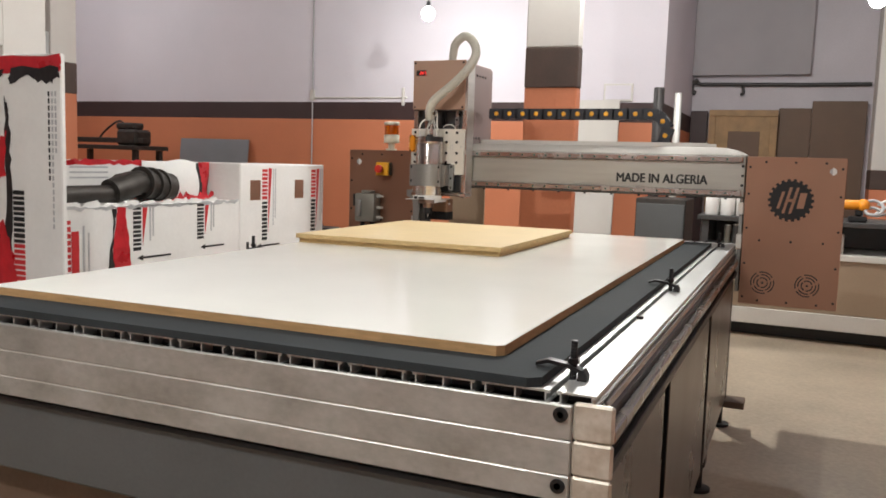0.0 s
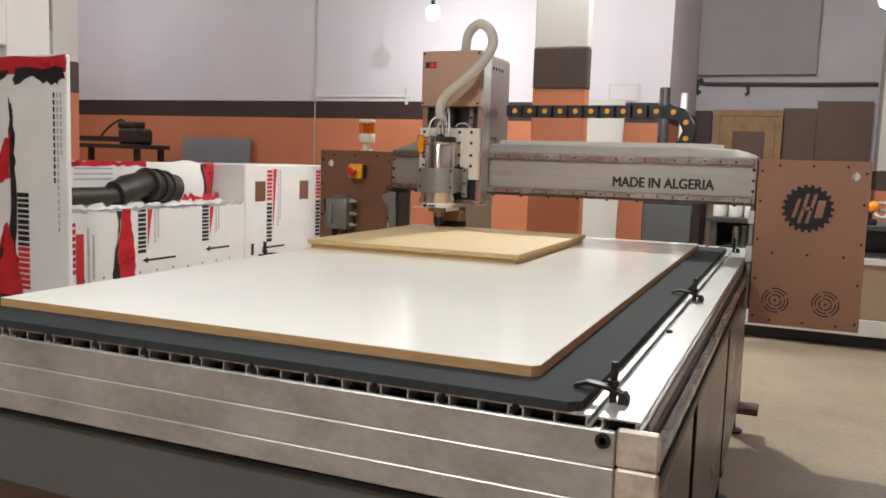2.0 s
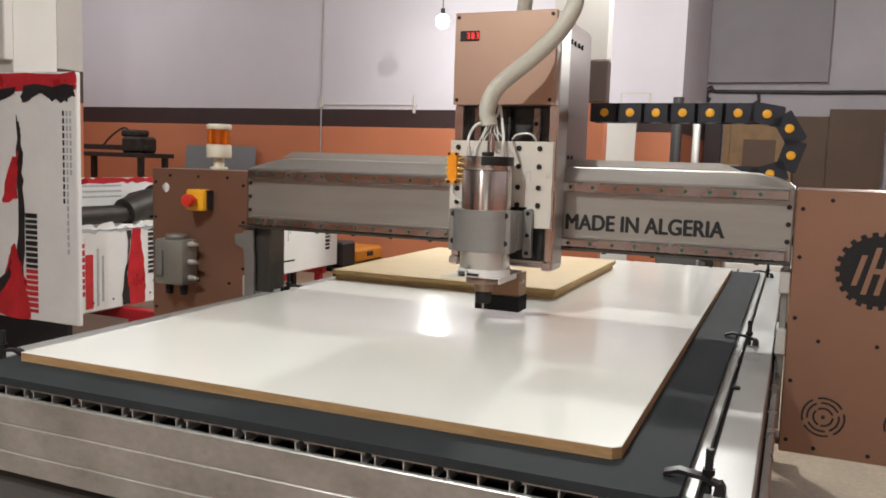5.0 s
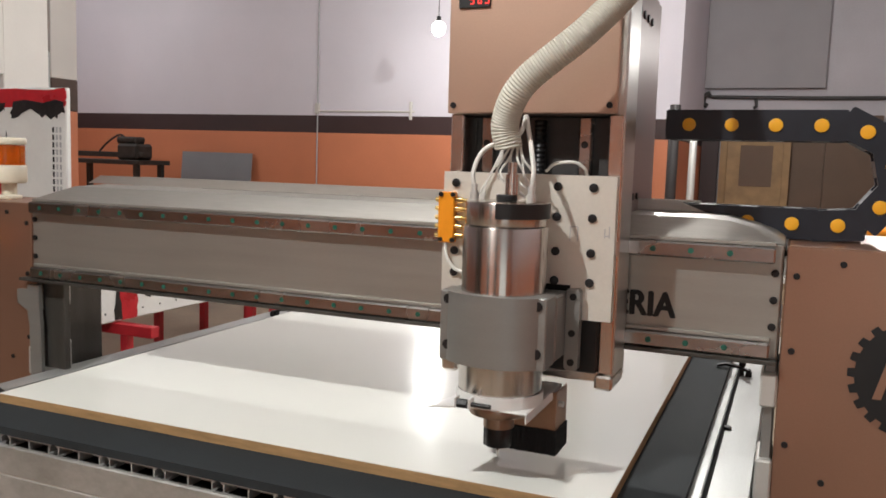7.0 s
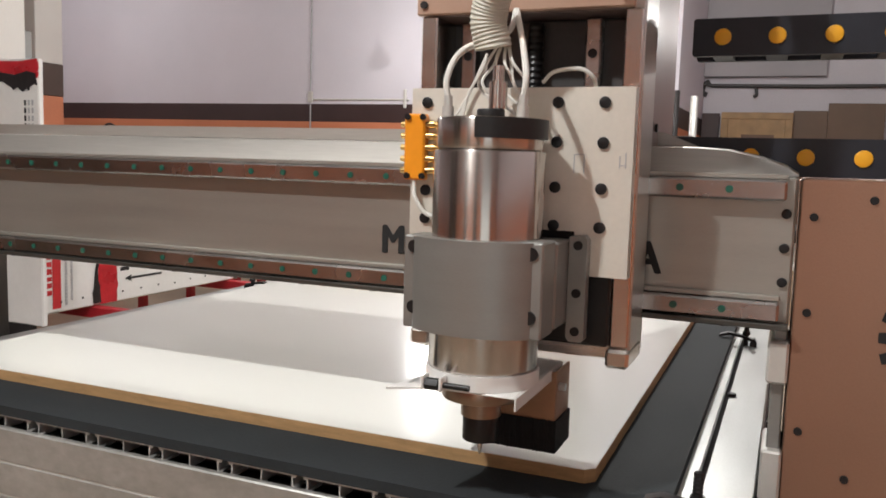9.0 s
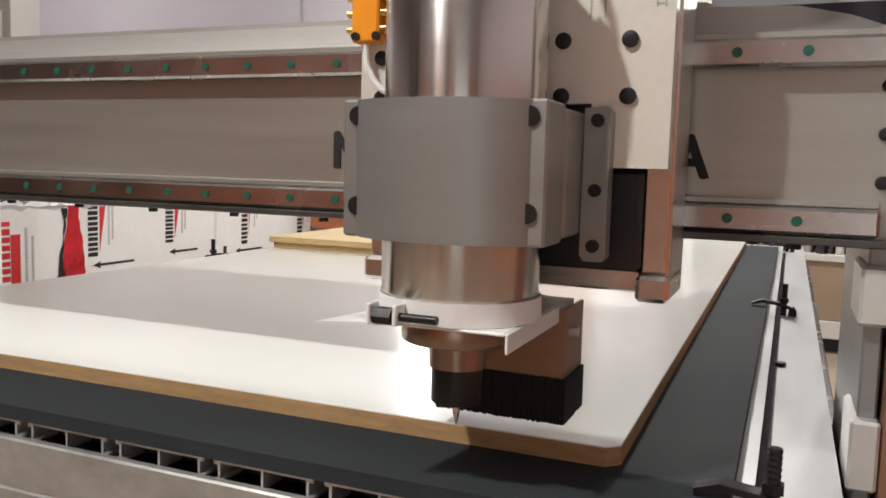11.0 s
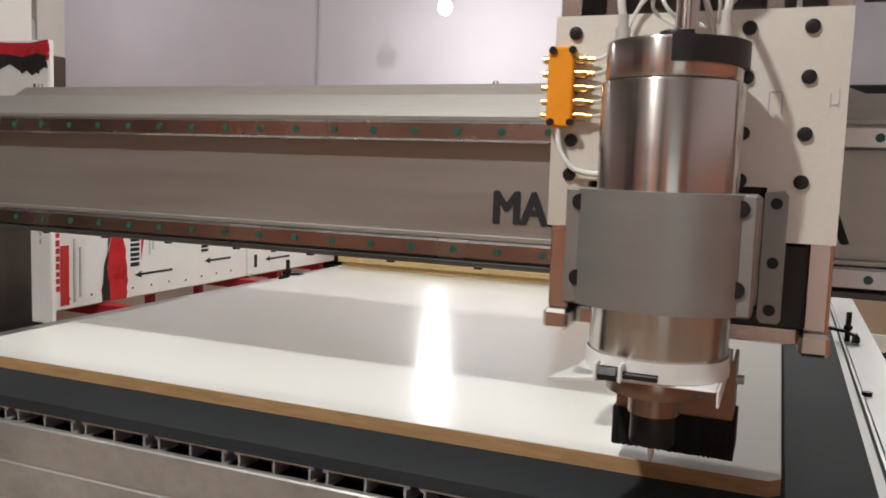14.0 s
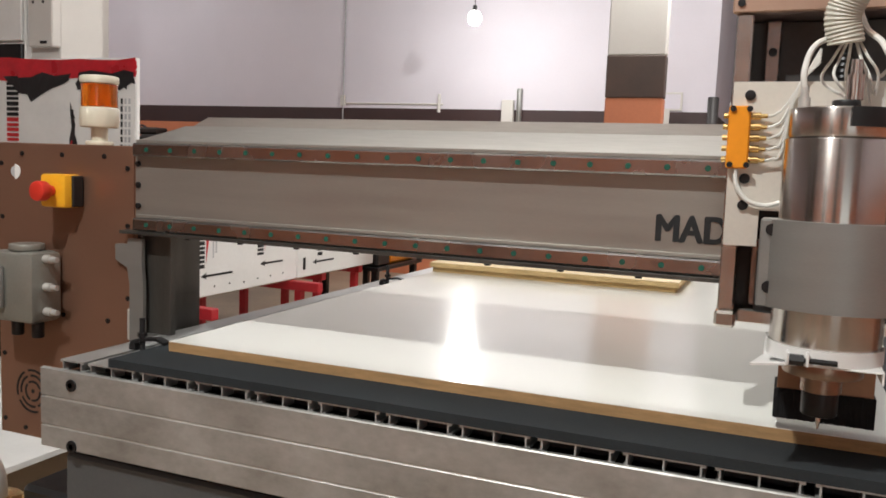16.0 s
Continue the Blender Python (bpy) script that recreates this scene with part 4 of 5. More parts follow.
# the cable hose, from the spindle up over the column
KN = [(-0.250, -0.198, 0.550), (-0.254, -0.205, 0.590), (-0.222, -0.220, 0.645), (-0.132, -0.206, 0.722), (-0.080, -0.150, 0.80),
      (-0.070, -0.075, 0.880), (-0.108, -0.020, 0.950), (-0.175, 0.03, 0.985), (-0.240, 0.07, 0.955), (-0.263, 0.095, 0.90), (-0.264, 0.10, 0.862)]


def even(pts, step):
    """The same line with points at even steps."""
    out, left_over = [pts[0]], 0.0
    for a, b in zip(pts, pts[1:]):
        d = (b - a).length
        s_ = step - left_over
        while s_ <= d:
            out.append(a + (b - a) * (s_ / d))
            s_ += step
        left_over = d - (s_ - step)
    return out


part("cable_hose", sweep(bmesh.new(), even(curve(KN, 30), 0.0023), 0.0204, 18, ribs=0.075, per=1), HOSE, carriage, "cream corrugated cable hose")
part("hose_gland", cy(bmesh.new(), (-0.264, 0.10, 0.8485), 0.03, 0.014, seg=20, bevel=0.003), BLACK, carriage)

# ---- the energy chain ----
chain = thing("energy_chain", "black plastic energy chain with yellow caps, behind the beam", "cable chain")
PITCH, CR, ZL = 0.0712, 0.083, 0.438
NL = 26
XF = -0.75


def link_mesh():
    bm = bmesh.new()
    for y0, y1 in ((-0.036, -0.026), (0.026, 0.036)):
        prism(bm, [(-0.0405, -0.0235), (-0.038, -0.0262), (0.038, -0.0262), (0.0405, -0.0235), (0.0405, 0.0235), (0.038, 0.0262), (-0.038, 0.0262), (-0.0405, 0.0235)], y0, y1)
    for z in (-0.026, 0.022):
        bx(bm, -0.014, 0.014, -0.026, 0.026, z, z + 0.004)
    return mesh("link", bm, CHAIN)


LINK = link_mesh()
bm = cy(bmesh.new(), (0, -0.0362, 0), 0.0115, -0.003, "y", 20, bevel=0.001)
CAP = mesh("yellow_cap", bm, YELLOW)
links = []
for i in range(NL):
    o = new("chain_link", LINK)
    o.parent = chain
    c = new("yellow_cap", CAP)
    c.parent = o
    links.append(o)


def chain_pose(s, X):
    """The pose of the chain at s metres from its carriage end, the carriage standing at X."""
    xc = X - 0.085
    xb = 0.035 + (X + 0.303) / 2
    run = xb - xc
    y = 0.168
    if s < run:
        return pose(xc + s, y, ZL + 2 * CR)
    if s < run + math.pi * CR:
        a = (s - run) / CR
        return pose(xb + CR * math.sin(a), y, ZL + CR + CR * math.cos(a), 0, math.degrees(a), 0)
    return pose(xb - (s - run - math.pi * CR), y, ZL, 0, 180, 0)

# ---- packages beside the machine ----
PACKS = "wrapped panel packages beside the machine"


def rack(y0, y1, reach):
    r = thing("red_trestle", "red painted steel trestle carrying panel packages", "trestle", "trestles under the packages", (-3.45, (y0 + y1) / 2, FLOOR))
    h = -0.395 - FLOOR
    for y, end_x in zip((y0, y1), reach):
        yy = y - (y0 + y1) / 2
        for x in (-0.5, min(0.28, end_x - 0.08)):
            boxpart("post", r, (x, x + 0.05, yy - 0.025, yy + 0.025, 0, h - 0.0605), RED_STEEL, 0.004)
        boxpart("cross_bar", r, (-0.55, end_x, yy - 0.03, yy + 0.03, h - 0.06, h - 0.001), RED_STEEL, 0.004)
    return r


rack(2.28, 3.38, (0.50, 0.46))
rack(3.86, 4.40, (0.20, 0.20))


def torn(bm, y0, y1, z0, z1, x, rag=0.02, seed=1, n=14, along="z"):
    """A strip of film with ragged edges, lying on a face that looks along x."""
    g = random.Random(seed)
    a, b = [], []
    for i in range(n + 1):
        u = i / n
        if along == "z":
            z = z0 + (z1 - z0) * u
            wob = rag * math.sin(5.0 * u + seed)
            a.append((y0 + wob + g.uniform(-0.3, 0.3) * rag, z))
            b.append((y1 + rag * math.sin(4.0 * u + 2.3 * seed) + g.uniform(-0.3, 0.3) * rag, z))
        else:
            y = y0 + (y1 - y0) * u
            a.append((y, z0 + g.uniform(-rag, rag)))
            b.append((y, z1 + g.uniform(-rag, rag)))
    prism(bm, a + b[::-1], x, x + 0.002, axis="x")
    return bm


def mark_shape(bm, kind, put):
    """One plain mark of a printed row in a unit square: a pair of bars, now and then of unequal width. put lays out boxes."""
    cut = (0.40, 0.46, 0.40, 0.34)[kind]
    put(bm, 0, 1, 0, cut)
    put(bm, 0, 1, cut + 0.2, 1)


def bars(parent, x, y, z0, z1, w, material, n, name="print_bar", seed=0):
    """Upright wording as plain marks: n of them stacked between z0 and z1 on a face that looks along x."""
    bm = bmesh.new()
    step = (z1 - z0) / n
    for i in range(n):
        zb = z0 + i * step
        if w < 0.03 or n == 1:
            bx(bm, x, x + 0.0012, y, y + w, zb, zb + 0.85 * step)
        else:
            mark_shape(bm, (i * 3 + seed) % 4, lambda m_, a, b, c, d: bx(m_, x, x + 0.0012, y + a * w, y + b * w, zb + c * 0.86 * step, zb + d * 0.86 * step))
    return part(name, bm, material, parent)


def arrow(parent, x, y0, y1, z):
    bm = bmesh.new()
    prism(bm, [(y0, z), (y0 + 0.05, z + 0.018), (y0 + 0.045, z + 0.006), (y1, z + 0.006), (y1, z - 0.006), (y0 + 0.045, z - 0.006), (y0 + 0.05, z - 0.018)], x, x + 0.0015, axis="x")
    part("printed_arrow", bm, PRINT_BLACK, parent)


def stamp(p, y, z0, z1, x, full, seed):
    """The printed block of one panel mark: dark and red bars, a red flash and fine grey lines."""
    h = z1 - z0
    bars(p, x, y, z0, z0 + h * (0.55 if full else 1.0), 0.062, PRINT_BLACK, 5, seed=seed)
    if full:
        bars(p, x, y, z0 + h * 0.57, z1, 0.062, PRINT_RED, 4, seed=seed)
    bm = bmesh.new()
    prism(bm, [(y + 0.075, z0 + 0.10 * h), (y + 0.115, z1), (y + 0.075, z1)], x, x + 0.0012, axis="x")
    part("red_flash", bm, PRINT_RED, p)
    bars(p, x, y + 0.13, z0 + 0.2 * h, z1, 0.012, PRINT_GREY, 16, "fine_print")
    bars(p, x, y + 0.155, z0 + 0.3 * h, z1, 0.012, PRINT_GREY, 14, "fine_print")


def origin(name, label, at, category="package"):
    return thing(name, label, category, PACKS, at)


# low package, its face towards the machine
def world_part(parent, name, bm, m, label=""):
    """Links a part that was built in the room's coordinates."""
    o = part(name, bm, m, parent, label)
    o.data.transform(Matrix.Translation(-Vector(parent.location)))
    return o


low = origin("panel_package", "long white printed panel package with torn red wrapping on a trestle", (0, 0, 0))
part("carton", bx(bmesh.new(), -3.46, -3.2, 1.93, 3.425, -0.392, 0.035, 0.008), CARTON, low)
part("red_tape", torn(bmesh.new(), 2.30, 2.40, -0.388, 0.032, -3.1995, 0.018, 3), RED_WRAP, low, "torn red wrapping strip")
part("black_film", torn(bmesh.new(), 2.27, 2.305, -0.38, 0.02, -3.198, 0.02, 4), BLACK_WRAP, low)
part("torn_edge", torn(bmesh.new(), 1.95, 3.40, 0.022, 0.036, -3.199, 0.010, 5, 40, "y"), PRINT_GREY, low)
stamp(low, 2.44, -0.23, 0.03, -3.1995, False, 1)
stamp(low, 2.99, -0.20, 0.03, -3.1995, False, 2)
bars(low, -3.1995, 2.00, -0.37, -0.04, 0.05, PRINT_RED, 1)
bars(low, -3.1995, 1.94, -0.30, -0.02, 0.056, PRINT_RED, 4)
bars(low, -3.1995, 2.075, -0.36, -0.06, 0.014, PRINT_GREY, 18, "fine_print")
bars(low, -3.1995, 2.11, -0.34, -0.10, 0.012, PRINT_GREY, 18, "fine_print")
arrow(low, -3.1995, 2.47, 2.75, -0.275)
arrow(low, -3.1995, 3.02, 3.26, -0.255)
g = random.Random(11)
for i in range(10):
    y = 2.05 + 0.135 * i
    part("staple", cy(bmesh.new(), (-3.2, y, -0.34 + g.uniform(-.01, .01)), 0.006, 0.002, "x", 8), PRINT_BLACK, low)
g = random.Random(5)
for i in range(9):
    y = 1.95 + 0.14 * i
    bm = bmesh.new()
    prism(bm, [(y, 0.0355), (y + 0.15, 0.0355), (y + 0.12, 0.05 + g.uniform(0, .02)), (y + 0.05, 0.045 + g.uniform(0, .02))], -3.24, -3.21 - g.uniform(0, .02), axis="x")
    part("crumpled_paper", bm, CARTON, low, "crumpled white paper")

back = origin("panel_package", "white panel package with red torn film standing behind a lower one", (0, 0, 0))
part("carton", bx(bmesh.new(), -3.62, -3.47, 1.95, 3.425, -0.392, 0.285, 0.008), CARTON, back)
part("red_top", torn(bmesh.new(), 1.95, 2.82, 0.262, 0.288, -3.4695, 0.008, 8, 24, "y"), RED_WRAP, back, "red wrapping along the top")
part("red_side", torn(bmesh.new(), 1.955, 2.03, 0.05, 0.28, -3.4693, 0.018, 9), RED_WRAP, back)
part("black_film", torn(bmesh.new(), 2.01, 2.05, 0.05, 0.27, -3.468, 0.015, 10), BLACK_WRAP, back)
bars(back, -3.4695, 2.17, 0.07, 0.27, 0.012, PRINT_BLACK, 1)
for i in range(3):
    part("fine_print", bx(bmesh.new(), -3.4695, -3.468, 2.24, 2.52, 0.18 + 0.03 * i, 0.19 + 0.03 * i), PRINT_GREY, back)
bm = bmesh.new()
rows_ = []
g = random.Random(17)
for i in range(9):
    u = i / 8
    rows_.append([bm.verts.new((-3.462 + 0.035 * math.sin(3.1 * u) * math.sin(2.6 * v) + g.uniform(0, 0.006), 2.80 + 0.50 * u + 0.02 * math.sin(5 * v), 0.055 + 0.235 * v - 0.012 * math.sin(7 * u))) for v in [k / 6 for k in range(7)]])
for p, q in zip(rows_, rows_[1:]):
    for k in range(6):
        bm.faces.new((p[k], q[k], q[k + 1], p[k + 1]))
bmesh.ops.recalc_face_normals(bm, faces=bm.faces[:])
bmesh.ops.solidify(bm, geom=bm.faces[:], thickness=0.002)
part("bulging_paper", bm, CARTON, back, "bulging torn white paper")
part("red_lower", torn(bmesh.new(), 2.75, 3.42, 0.04, 0.075, -3.4190, 0.02, 12, 24, "y"), RED_WRAP, back)
part("red_end", torn(bmesh.new(), 3.33, 3.42, 0.05, 0.285, -3.4680, 0.012, 13), RED_WRAP, back)
part("black_end", torn(bmesh.new(), 3.29, 3.34, 0.06, 0.28, -3.467, 0.018, 14), BLACK_WRAP, back)

end = origin("panel_package", "tall white printed panel package with two square cut-outs", (0, 0, 0))
part("carton", bx(bmesh.new(), -3.6, -3.2, 3.43, 4.505, -0.392, 0.285, 0.008), CARTON, end)
stamp(end, 3.68, -0.26, 0.255, -3.1995, True, 5)
stamp(end, 4.32, -0.26, 0.255, -3.1995, True, 6)
for y in (3.54, 4.09):
    part("cut_out", bx(bmesh.new(), -3.1995, -3.198, y, y + 0.12, 0.03, 0.17, 0.0005), BRONZE, end, "brown square cut-out")
arrow(end, -3.1995, 3.62, 3.90, -0.30)
part("label_mark", bx(bmesh.new(), -3.1995, -3.198, 3.50, 3.53, -0.34, -0.26), PRINT_BLACK, end)

# tall package, its face towards the room's front
tall = origin("tall_panel_package", "tall white panel package in torn red and black wrapping", (0, 0, 0))
part("carton", bx(bmesh.new(), -4.1, -2.99, 1.76, 1.79, -0.392, 0.80, 0.006), CARTON, tall)
# Added support, dark to stand for the unlit space below the package.
part("bearer", bx(bmesh.new(), -4.05, -3.06, 1.762, 1.788, FLOOR, -0.3925, 0.003), BLACK_STEEL, tall, "added dark board filling the dark space under the package")


def on_front(name, outline, material, d=0.0, label=""):
    bm = bmesh.new()
    prism(bm, outline, 1.7595 - d - 0.002, 1.7595 - d)
    return part(name, bm, material, tall, label)


def ragged(pts, n=6, rag=0.012, seed=1):
    gg = random.Random(seed)
    out = []
    for (a, b), (c, d) in zip(pts, pts[1:] + pts[:1]):
        for i in range(n):
            u = i / n
            out.append((a + (c - a) * u + (gg.uniform(-rag, rag) if i else 0), b + (d - b) * u + (gg.uniform(-rag, rag) if i else 0)))
    return out


on_front("red_wrap", ragged([(-4.09, 0.70), (-2.992, 0.715), (-2.992, 0.798), (-4.09, 0.798)], 10, 0.012, 3), RED_WRAP, 0, "red wrapping over the top edge")
on_front("black_film", ragged([(-3.34, 0.66), (-3.20, 0.70), (-3.08, 0.655), (-3.0, 0.685), (-3.0, 0.735), (-3.32, 0.735)], 5, 0.014, 4), BLACK_WRAP, 0.003, "torn black film")
on_front("black_film", ragged([(-3.62, 0.60), (-3.40, 0.69), (-3.37, 0.73), (-3.8, 0.72)], 5, 0.014, 5), BLACK_WRAP, 0.003)
on_front("torn_gap", ragged([(-3.40, -0.385), (-3.345, -0.385), (-3.335, 0.2), (-3.345, 0.5), (-3.375, 0.6), (-3.37, 0.2)], 7, 0.010, 6), BLACK_WRAP, 0.0015, "torn seam with black film")
on_front("red_tear", ragged([(-3.48, 0.18), (-3.37, 0.20), (-3.36, 0.42), (-3.40, 0.40)], 5, 0.014, 7), RED_WRAP, 0.004)
on_front("red_tear", ragged([(-3.62, -0.385), (-3.30, -0.385), (-3.32, -0.20), (-3.40, -0.02), (-3.46, -0.15)], 5, 0.014, 8), RED_WRAP, 0.0035)
on_front("black_film", ragged([(-3.62, -0.37), (-3.42, -0.10), (-3.44, -0.20), (-3.58, -0.385)], 5, 0.012, 9), BLACK_WRAP, 0.006)


def upright(x, z_top, z_low, n_black, n_red, w):
    n = n_black + n_red
    step = (z_top - z_low) / n
    for i in range(n):
        zt = z_top - i * step
        bm = bmesh.new()
        mark_shape(bm, (i * 3 + 1) % 4, lambda m_, a, b, c, d: bx(m_, x + a * w, x + b * w, 1.756, 1.7592, zt - d * 0.86 * step, zt - c * 0.86 * step))
        part("print_mark", bm, PRINT_BLACK if i < n_black else PRINT_RED, tall)


upright(-3.325, 0.13, -0.36, 5, 4, 0.075)
upright(-3.78, 0.72, 0.38, 4, 3, 0.075)
for i, x in enumerate((-3.075, -3.052, -3.03)):
    for k in range((13, 20, 9)[i]):
        part("fine_print", bx(bmesh.new(), x, x + 0.010, 1.757, 1.7592, 0.62 - 0.034 * k - 0.024, 0.62 - 0.034 * k), PRINT_GREY if i else PRINT_BLACK, tall)

# dark tool with a long tube, lying on the low package
tool = thing("dust_pipe", "dark greasy pipe with a flanged joint lying on the panel package", "pipe", at=(-3.33, 2.4, 0.036))
part("tube", sweep(bmesh.new(), [(0, -0.45 + 0.02 * i, 0.062) for i in range(25)], 0.05, 18), GREASY, tool)
bm = sweep(bmesh.new(), curve([(0, 0.0, 0.07), (0, 0.12, 0.10), (-0.01, 0.22, 0.12), (-0.02, 0.32, 0.11)], 6), 0.075, 18)
part("elbow", bm, GREASY, tool)
bm = bmesh.new()
sweep(bm, [(-0.01, 0.25, 0.12), (-0.012, 0.27, 0.12)], 0.10, 22)
sweep(bm, [(-0.015, 0.33, 0.115), (-0.017, 0.345, 0.115)], 0.10, 22)
sweep(bm, [(-0.02, 0.40, 0.105), (-0.022, 0.415, 0.105)], 0.10, 22)
part("flange", bm, GREASY, tool)
part("barrel", sweep(bmesh.new(), [(-0.02, 0.26 + 0.03 * i, 0.115 - 0.003 * i) for i in range(9)], 0.088, 20), GREASY, tool)
bm = bmesh.new()
prism(bm, [(0.05, 0.06), (0.18, 0.10), (0.22, 0.19), (0.10, 0.17), (0.03, 0.13)], -0.06, 0.03, axis="x")
part("handle_block", bm, GREASY, tool)

# ---- along the back wall ----
bench = thing("drill_bench", "old greasy bench machine on a steel stand before the wall", "machine", at=(-7.3, 6.45, FLOOR))
boxpart("bench_plate", bench, (-0.75, 0.55, -0.25, 0.25, 1.22, 1.27), GREASY, 0.005)
boxpart("bench_rail", bench, (-0.75, 0.5, -0.12, -0.04, 1.30, 1.36), GREASY, 0.005)
for x in (-0.7, 0.42):
    for y in (-0.22, 0.17):
        boxpart("leg", bench, (x, x + 0.06, y, y + 0.06, 0, 1.219), GREASY, 0.004)
boxpart("motor", bench, (0.10, 0.42, -0.15, 0.12, 1.2705, 1.46), GREASY, 0.03)
boxpart("head", bench, (0.05, 0.34, -0.10, 0.08, 1.4605, 1.54), GREASY, 0.02)
part("cable", sweep(bmesh.new(), curve([(-0.35, 0, 1.31), (-0.2, 0, 1.45), (0.0, 0, 1.56), (0.1, 0, 1.53)], 8), 0.012, 8), BLACK, bench)

gp = thing("composite_sheet", "grey composite panel leaning against the orange wall", "sheet", at=(-6.5, 7.1, FLOOR))
bm = bx(bmesh.new(), -0.53, 0.53, -0.004, 0.004, 0, 1.40, 0.001)
part("sheet", bm, GREY_SHEET, gp).matrix_basis = pose(0, 0.0, 0, -6, 0, 0)

cable = thing("wall_conduit", "thin white cable conduit with a clip on the wall", "conduit", at=(-5.09, YB, 1.02))
part("conduit", cy(bmesh.new(), (0, -0.012, -1.3), 0.008, 3.0, seg=10), PRINT_GREY, cable)
part("side_conduit", cy(bmesh.new(), (0, -0.012, 0.03), 0.010, 1.25, "x", 10), PILLAR_WHITE, cable)
part("clip", bx(bmesh.new(), -0.03, 0.03, -0.03, -0.001, 0.0, 0.12, 0.004), PILLAR_WHITE, cable)
part("clip", bx(bmesh.new(), 1.19, 1.22, -0.03, -0.001, -0.06, 0.14, 0.004), PILLAR_WHITE, cable)

box_ = thing("socket_box", "pair of small white socket boxes fixed on the dark wall band", "socket", at=(-3.02, YB - 0.001, 1.0))
part("box", bx(bmesh.new(), -0.13, 0.0, -0.06, 0, -0.14, 0.10, 0.008), PILLAR_WHITE, box_)
part("pipe", cy(bmesh.new(), (0.06, -0.03, -0.14), 0.03, 0.36, seg=16, bevel=0.004), ALU_MATT, box_)

plaque = thing("wall_plaque", "pale framed plaque hung on the white wall", "plaque", at=(-1.42, YB - 0.001, 1.10))
part("frame", bx(bmesh.new(), -0.18, 0.12, -0.02, 0, -0.09, 0.09, 0.004), PILLAR_WHITE, plaque)
part("face", bx(bmesh.new(), -0.16, 0.10, -0.024, -0.0205, -0.07, 0.07, 0.001), WHITE_WALL, plaque)

wp = thing("white_board", "pale white panel leaning against the wall beside the pillar", "board", at=(-1.62, 7.0, FLOOR))
part("sheet", bx(bmesh.new(), -0.28, 0.22, -0.01, 0.01, 0, 1.88, 0.002), PILLAR_WHITE, wp).matrix_basis = pose(0, 0, 0, -5, 0, 0)

tan = thing("tan_board", "tan cardboard sheet leaning against the pillar", "board", at=(-1.72, 3.9, FLOOR))
part("sheet", bx(bmesh.new(), -0.12, 0.13, -0.006, 0.006, 0, 1.10, 0.002), BENCH_BROWN, tan)

# posts and pipe at the corner of the alcove
for x, r, m, top, lab in ((-0.98, 0.05, DARK_PAINT, 1.1, "dark steel post"), (-0.80, 0.035, ALU_BRIGHT, 1.05, "bright steel pipe")):
    p = thing("steel_post", lab + " standing at the alcove corner", "post", at=(x, 6.9, FLOOR))
    part("pipe", cy(bmesh.new(), (0, 0, 0.0105), r, top - FLOOR, seg=20, bevel=0.004), m, p)
    part("base", cy(bmesh.new(), (0, 0, 0), r + 0.04, 0.01, seg=20), m, p)

rod = thing("wall_pipe", "dark pipe run across the alcove wall with an elbow", "pipe", at=(-0.96, YB2 - 0.05, 1.40))
part("run", sweep(bmesh.new(), [(0.0, 0, 0.02), (0.06, 0, 0.0), (0.5, 0, -0.005), (1.2, 0, -0.012), (1.95, 0, -0.01)], 0.022, 12), DARK_PAINT, rod)
part("elbow", sweep(bmesh.new(), curve([(0.02, 0, 0.05), (-0.04, -0.02, 0.0), (-0.05, 0, -0.08), (0.0, 0, -0.11)], 6), 0.03, 12), DARK_PAINT, rod)
part("hook", sweep(bmesh.new(), curve([(0.55, -0.0, -0.02), (0.56, -0.01, -0.11), (0.53, -0.02, -0.13)], 5), 0.018, 10), DARK_PAINT, rod)
frame_ = thing("wooden_frame", "pale wooden frame with a brown board leaning in the alcove", "frame", at=(-0.37, 9.35, FLOOR))
for dims in ((-0.39, 0.39, 0, 0.04, 1.86, 1.935), (-0.39, 0.39, 0, 0.04, 0.9, 0.975), (-0.39, -0.31, 0, 0.04, 0.9755, 1.8595), (0.31, 0.39, 0, 0.04, 0.9755, 1.8595)):
    boxpart("rail", frame_, dims, WOOD, 0.004)
boxpart("board", frame_, (-0.3095, 0.3095, 0.015, 0.03, 0.9755, 1.8595), WOOD, 0.002)
boxpart("inset", frame_, (-0.16, 0.20, 0.005, 0.0145, 1.2, 1.68), HARDBOARD, 0.002)
boxpart("leg", frame_, (-0.38, -0.31, 0.0, 0.04, 0, 0.8995), WOOD, 0.004)
boxpart("leg", frame_, (0.31, 0.38, 0.0, 0.04, 0, 0.8995), WOOD, 0.004)
hb = thing("brown_boards", "large brown hardboard sheets leaning in the alcove", "board", at=(0.5, 9.5, FLOOR))
boxpart("sheet", hb, (-0.48, -0.12, -0.02, 0.0, 0, 1.965), HARDBOARD, 0.002)
boxpart("sheet", hb, (-0.118, 0.46, -0.03, 0.0, 0, 2.05), HARDBOARD, 0.002)
hd = thing("dark_board", "dark brown board leaning behind the frame", "board", at=(-0.85, 9.5, FLOOR))
boxpart("sheet", hd, (-0.14, 0.06, -0.02, 0, 0, 1.93), BAND, 0.002)

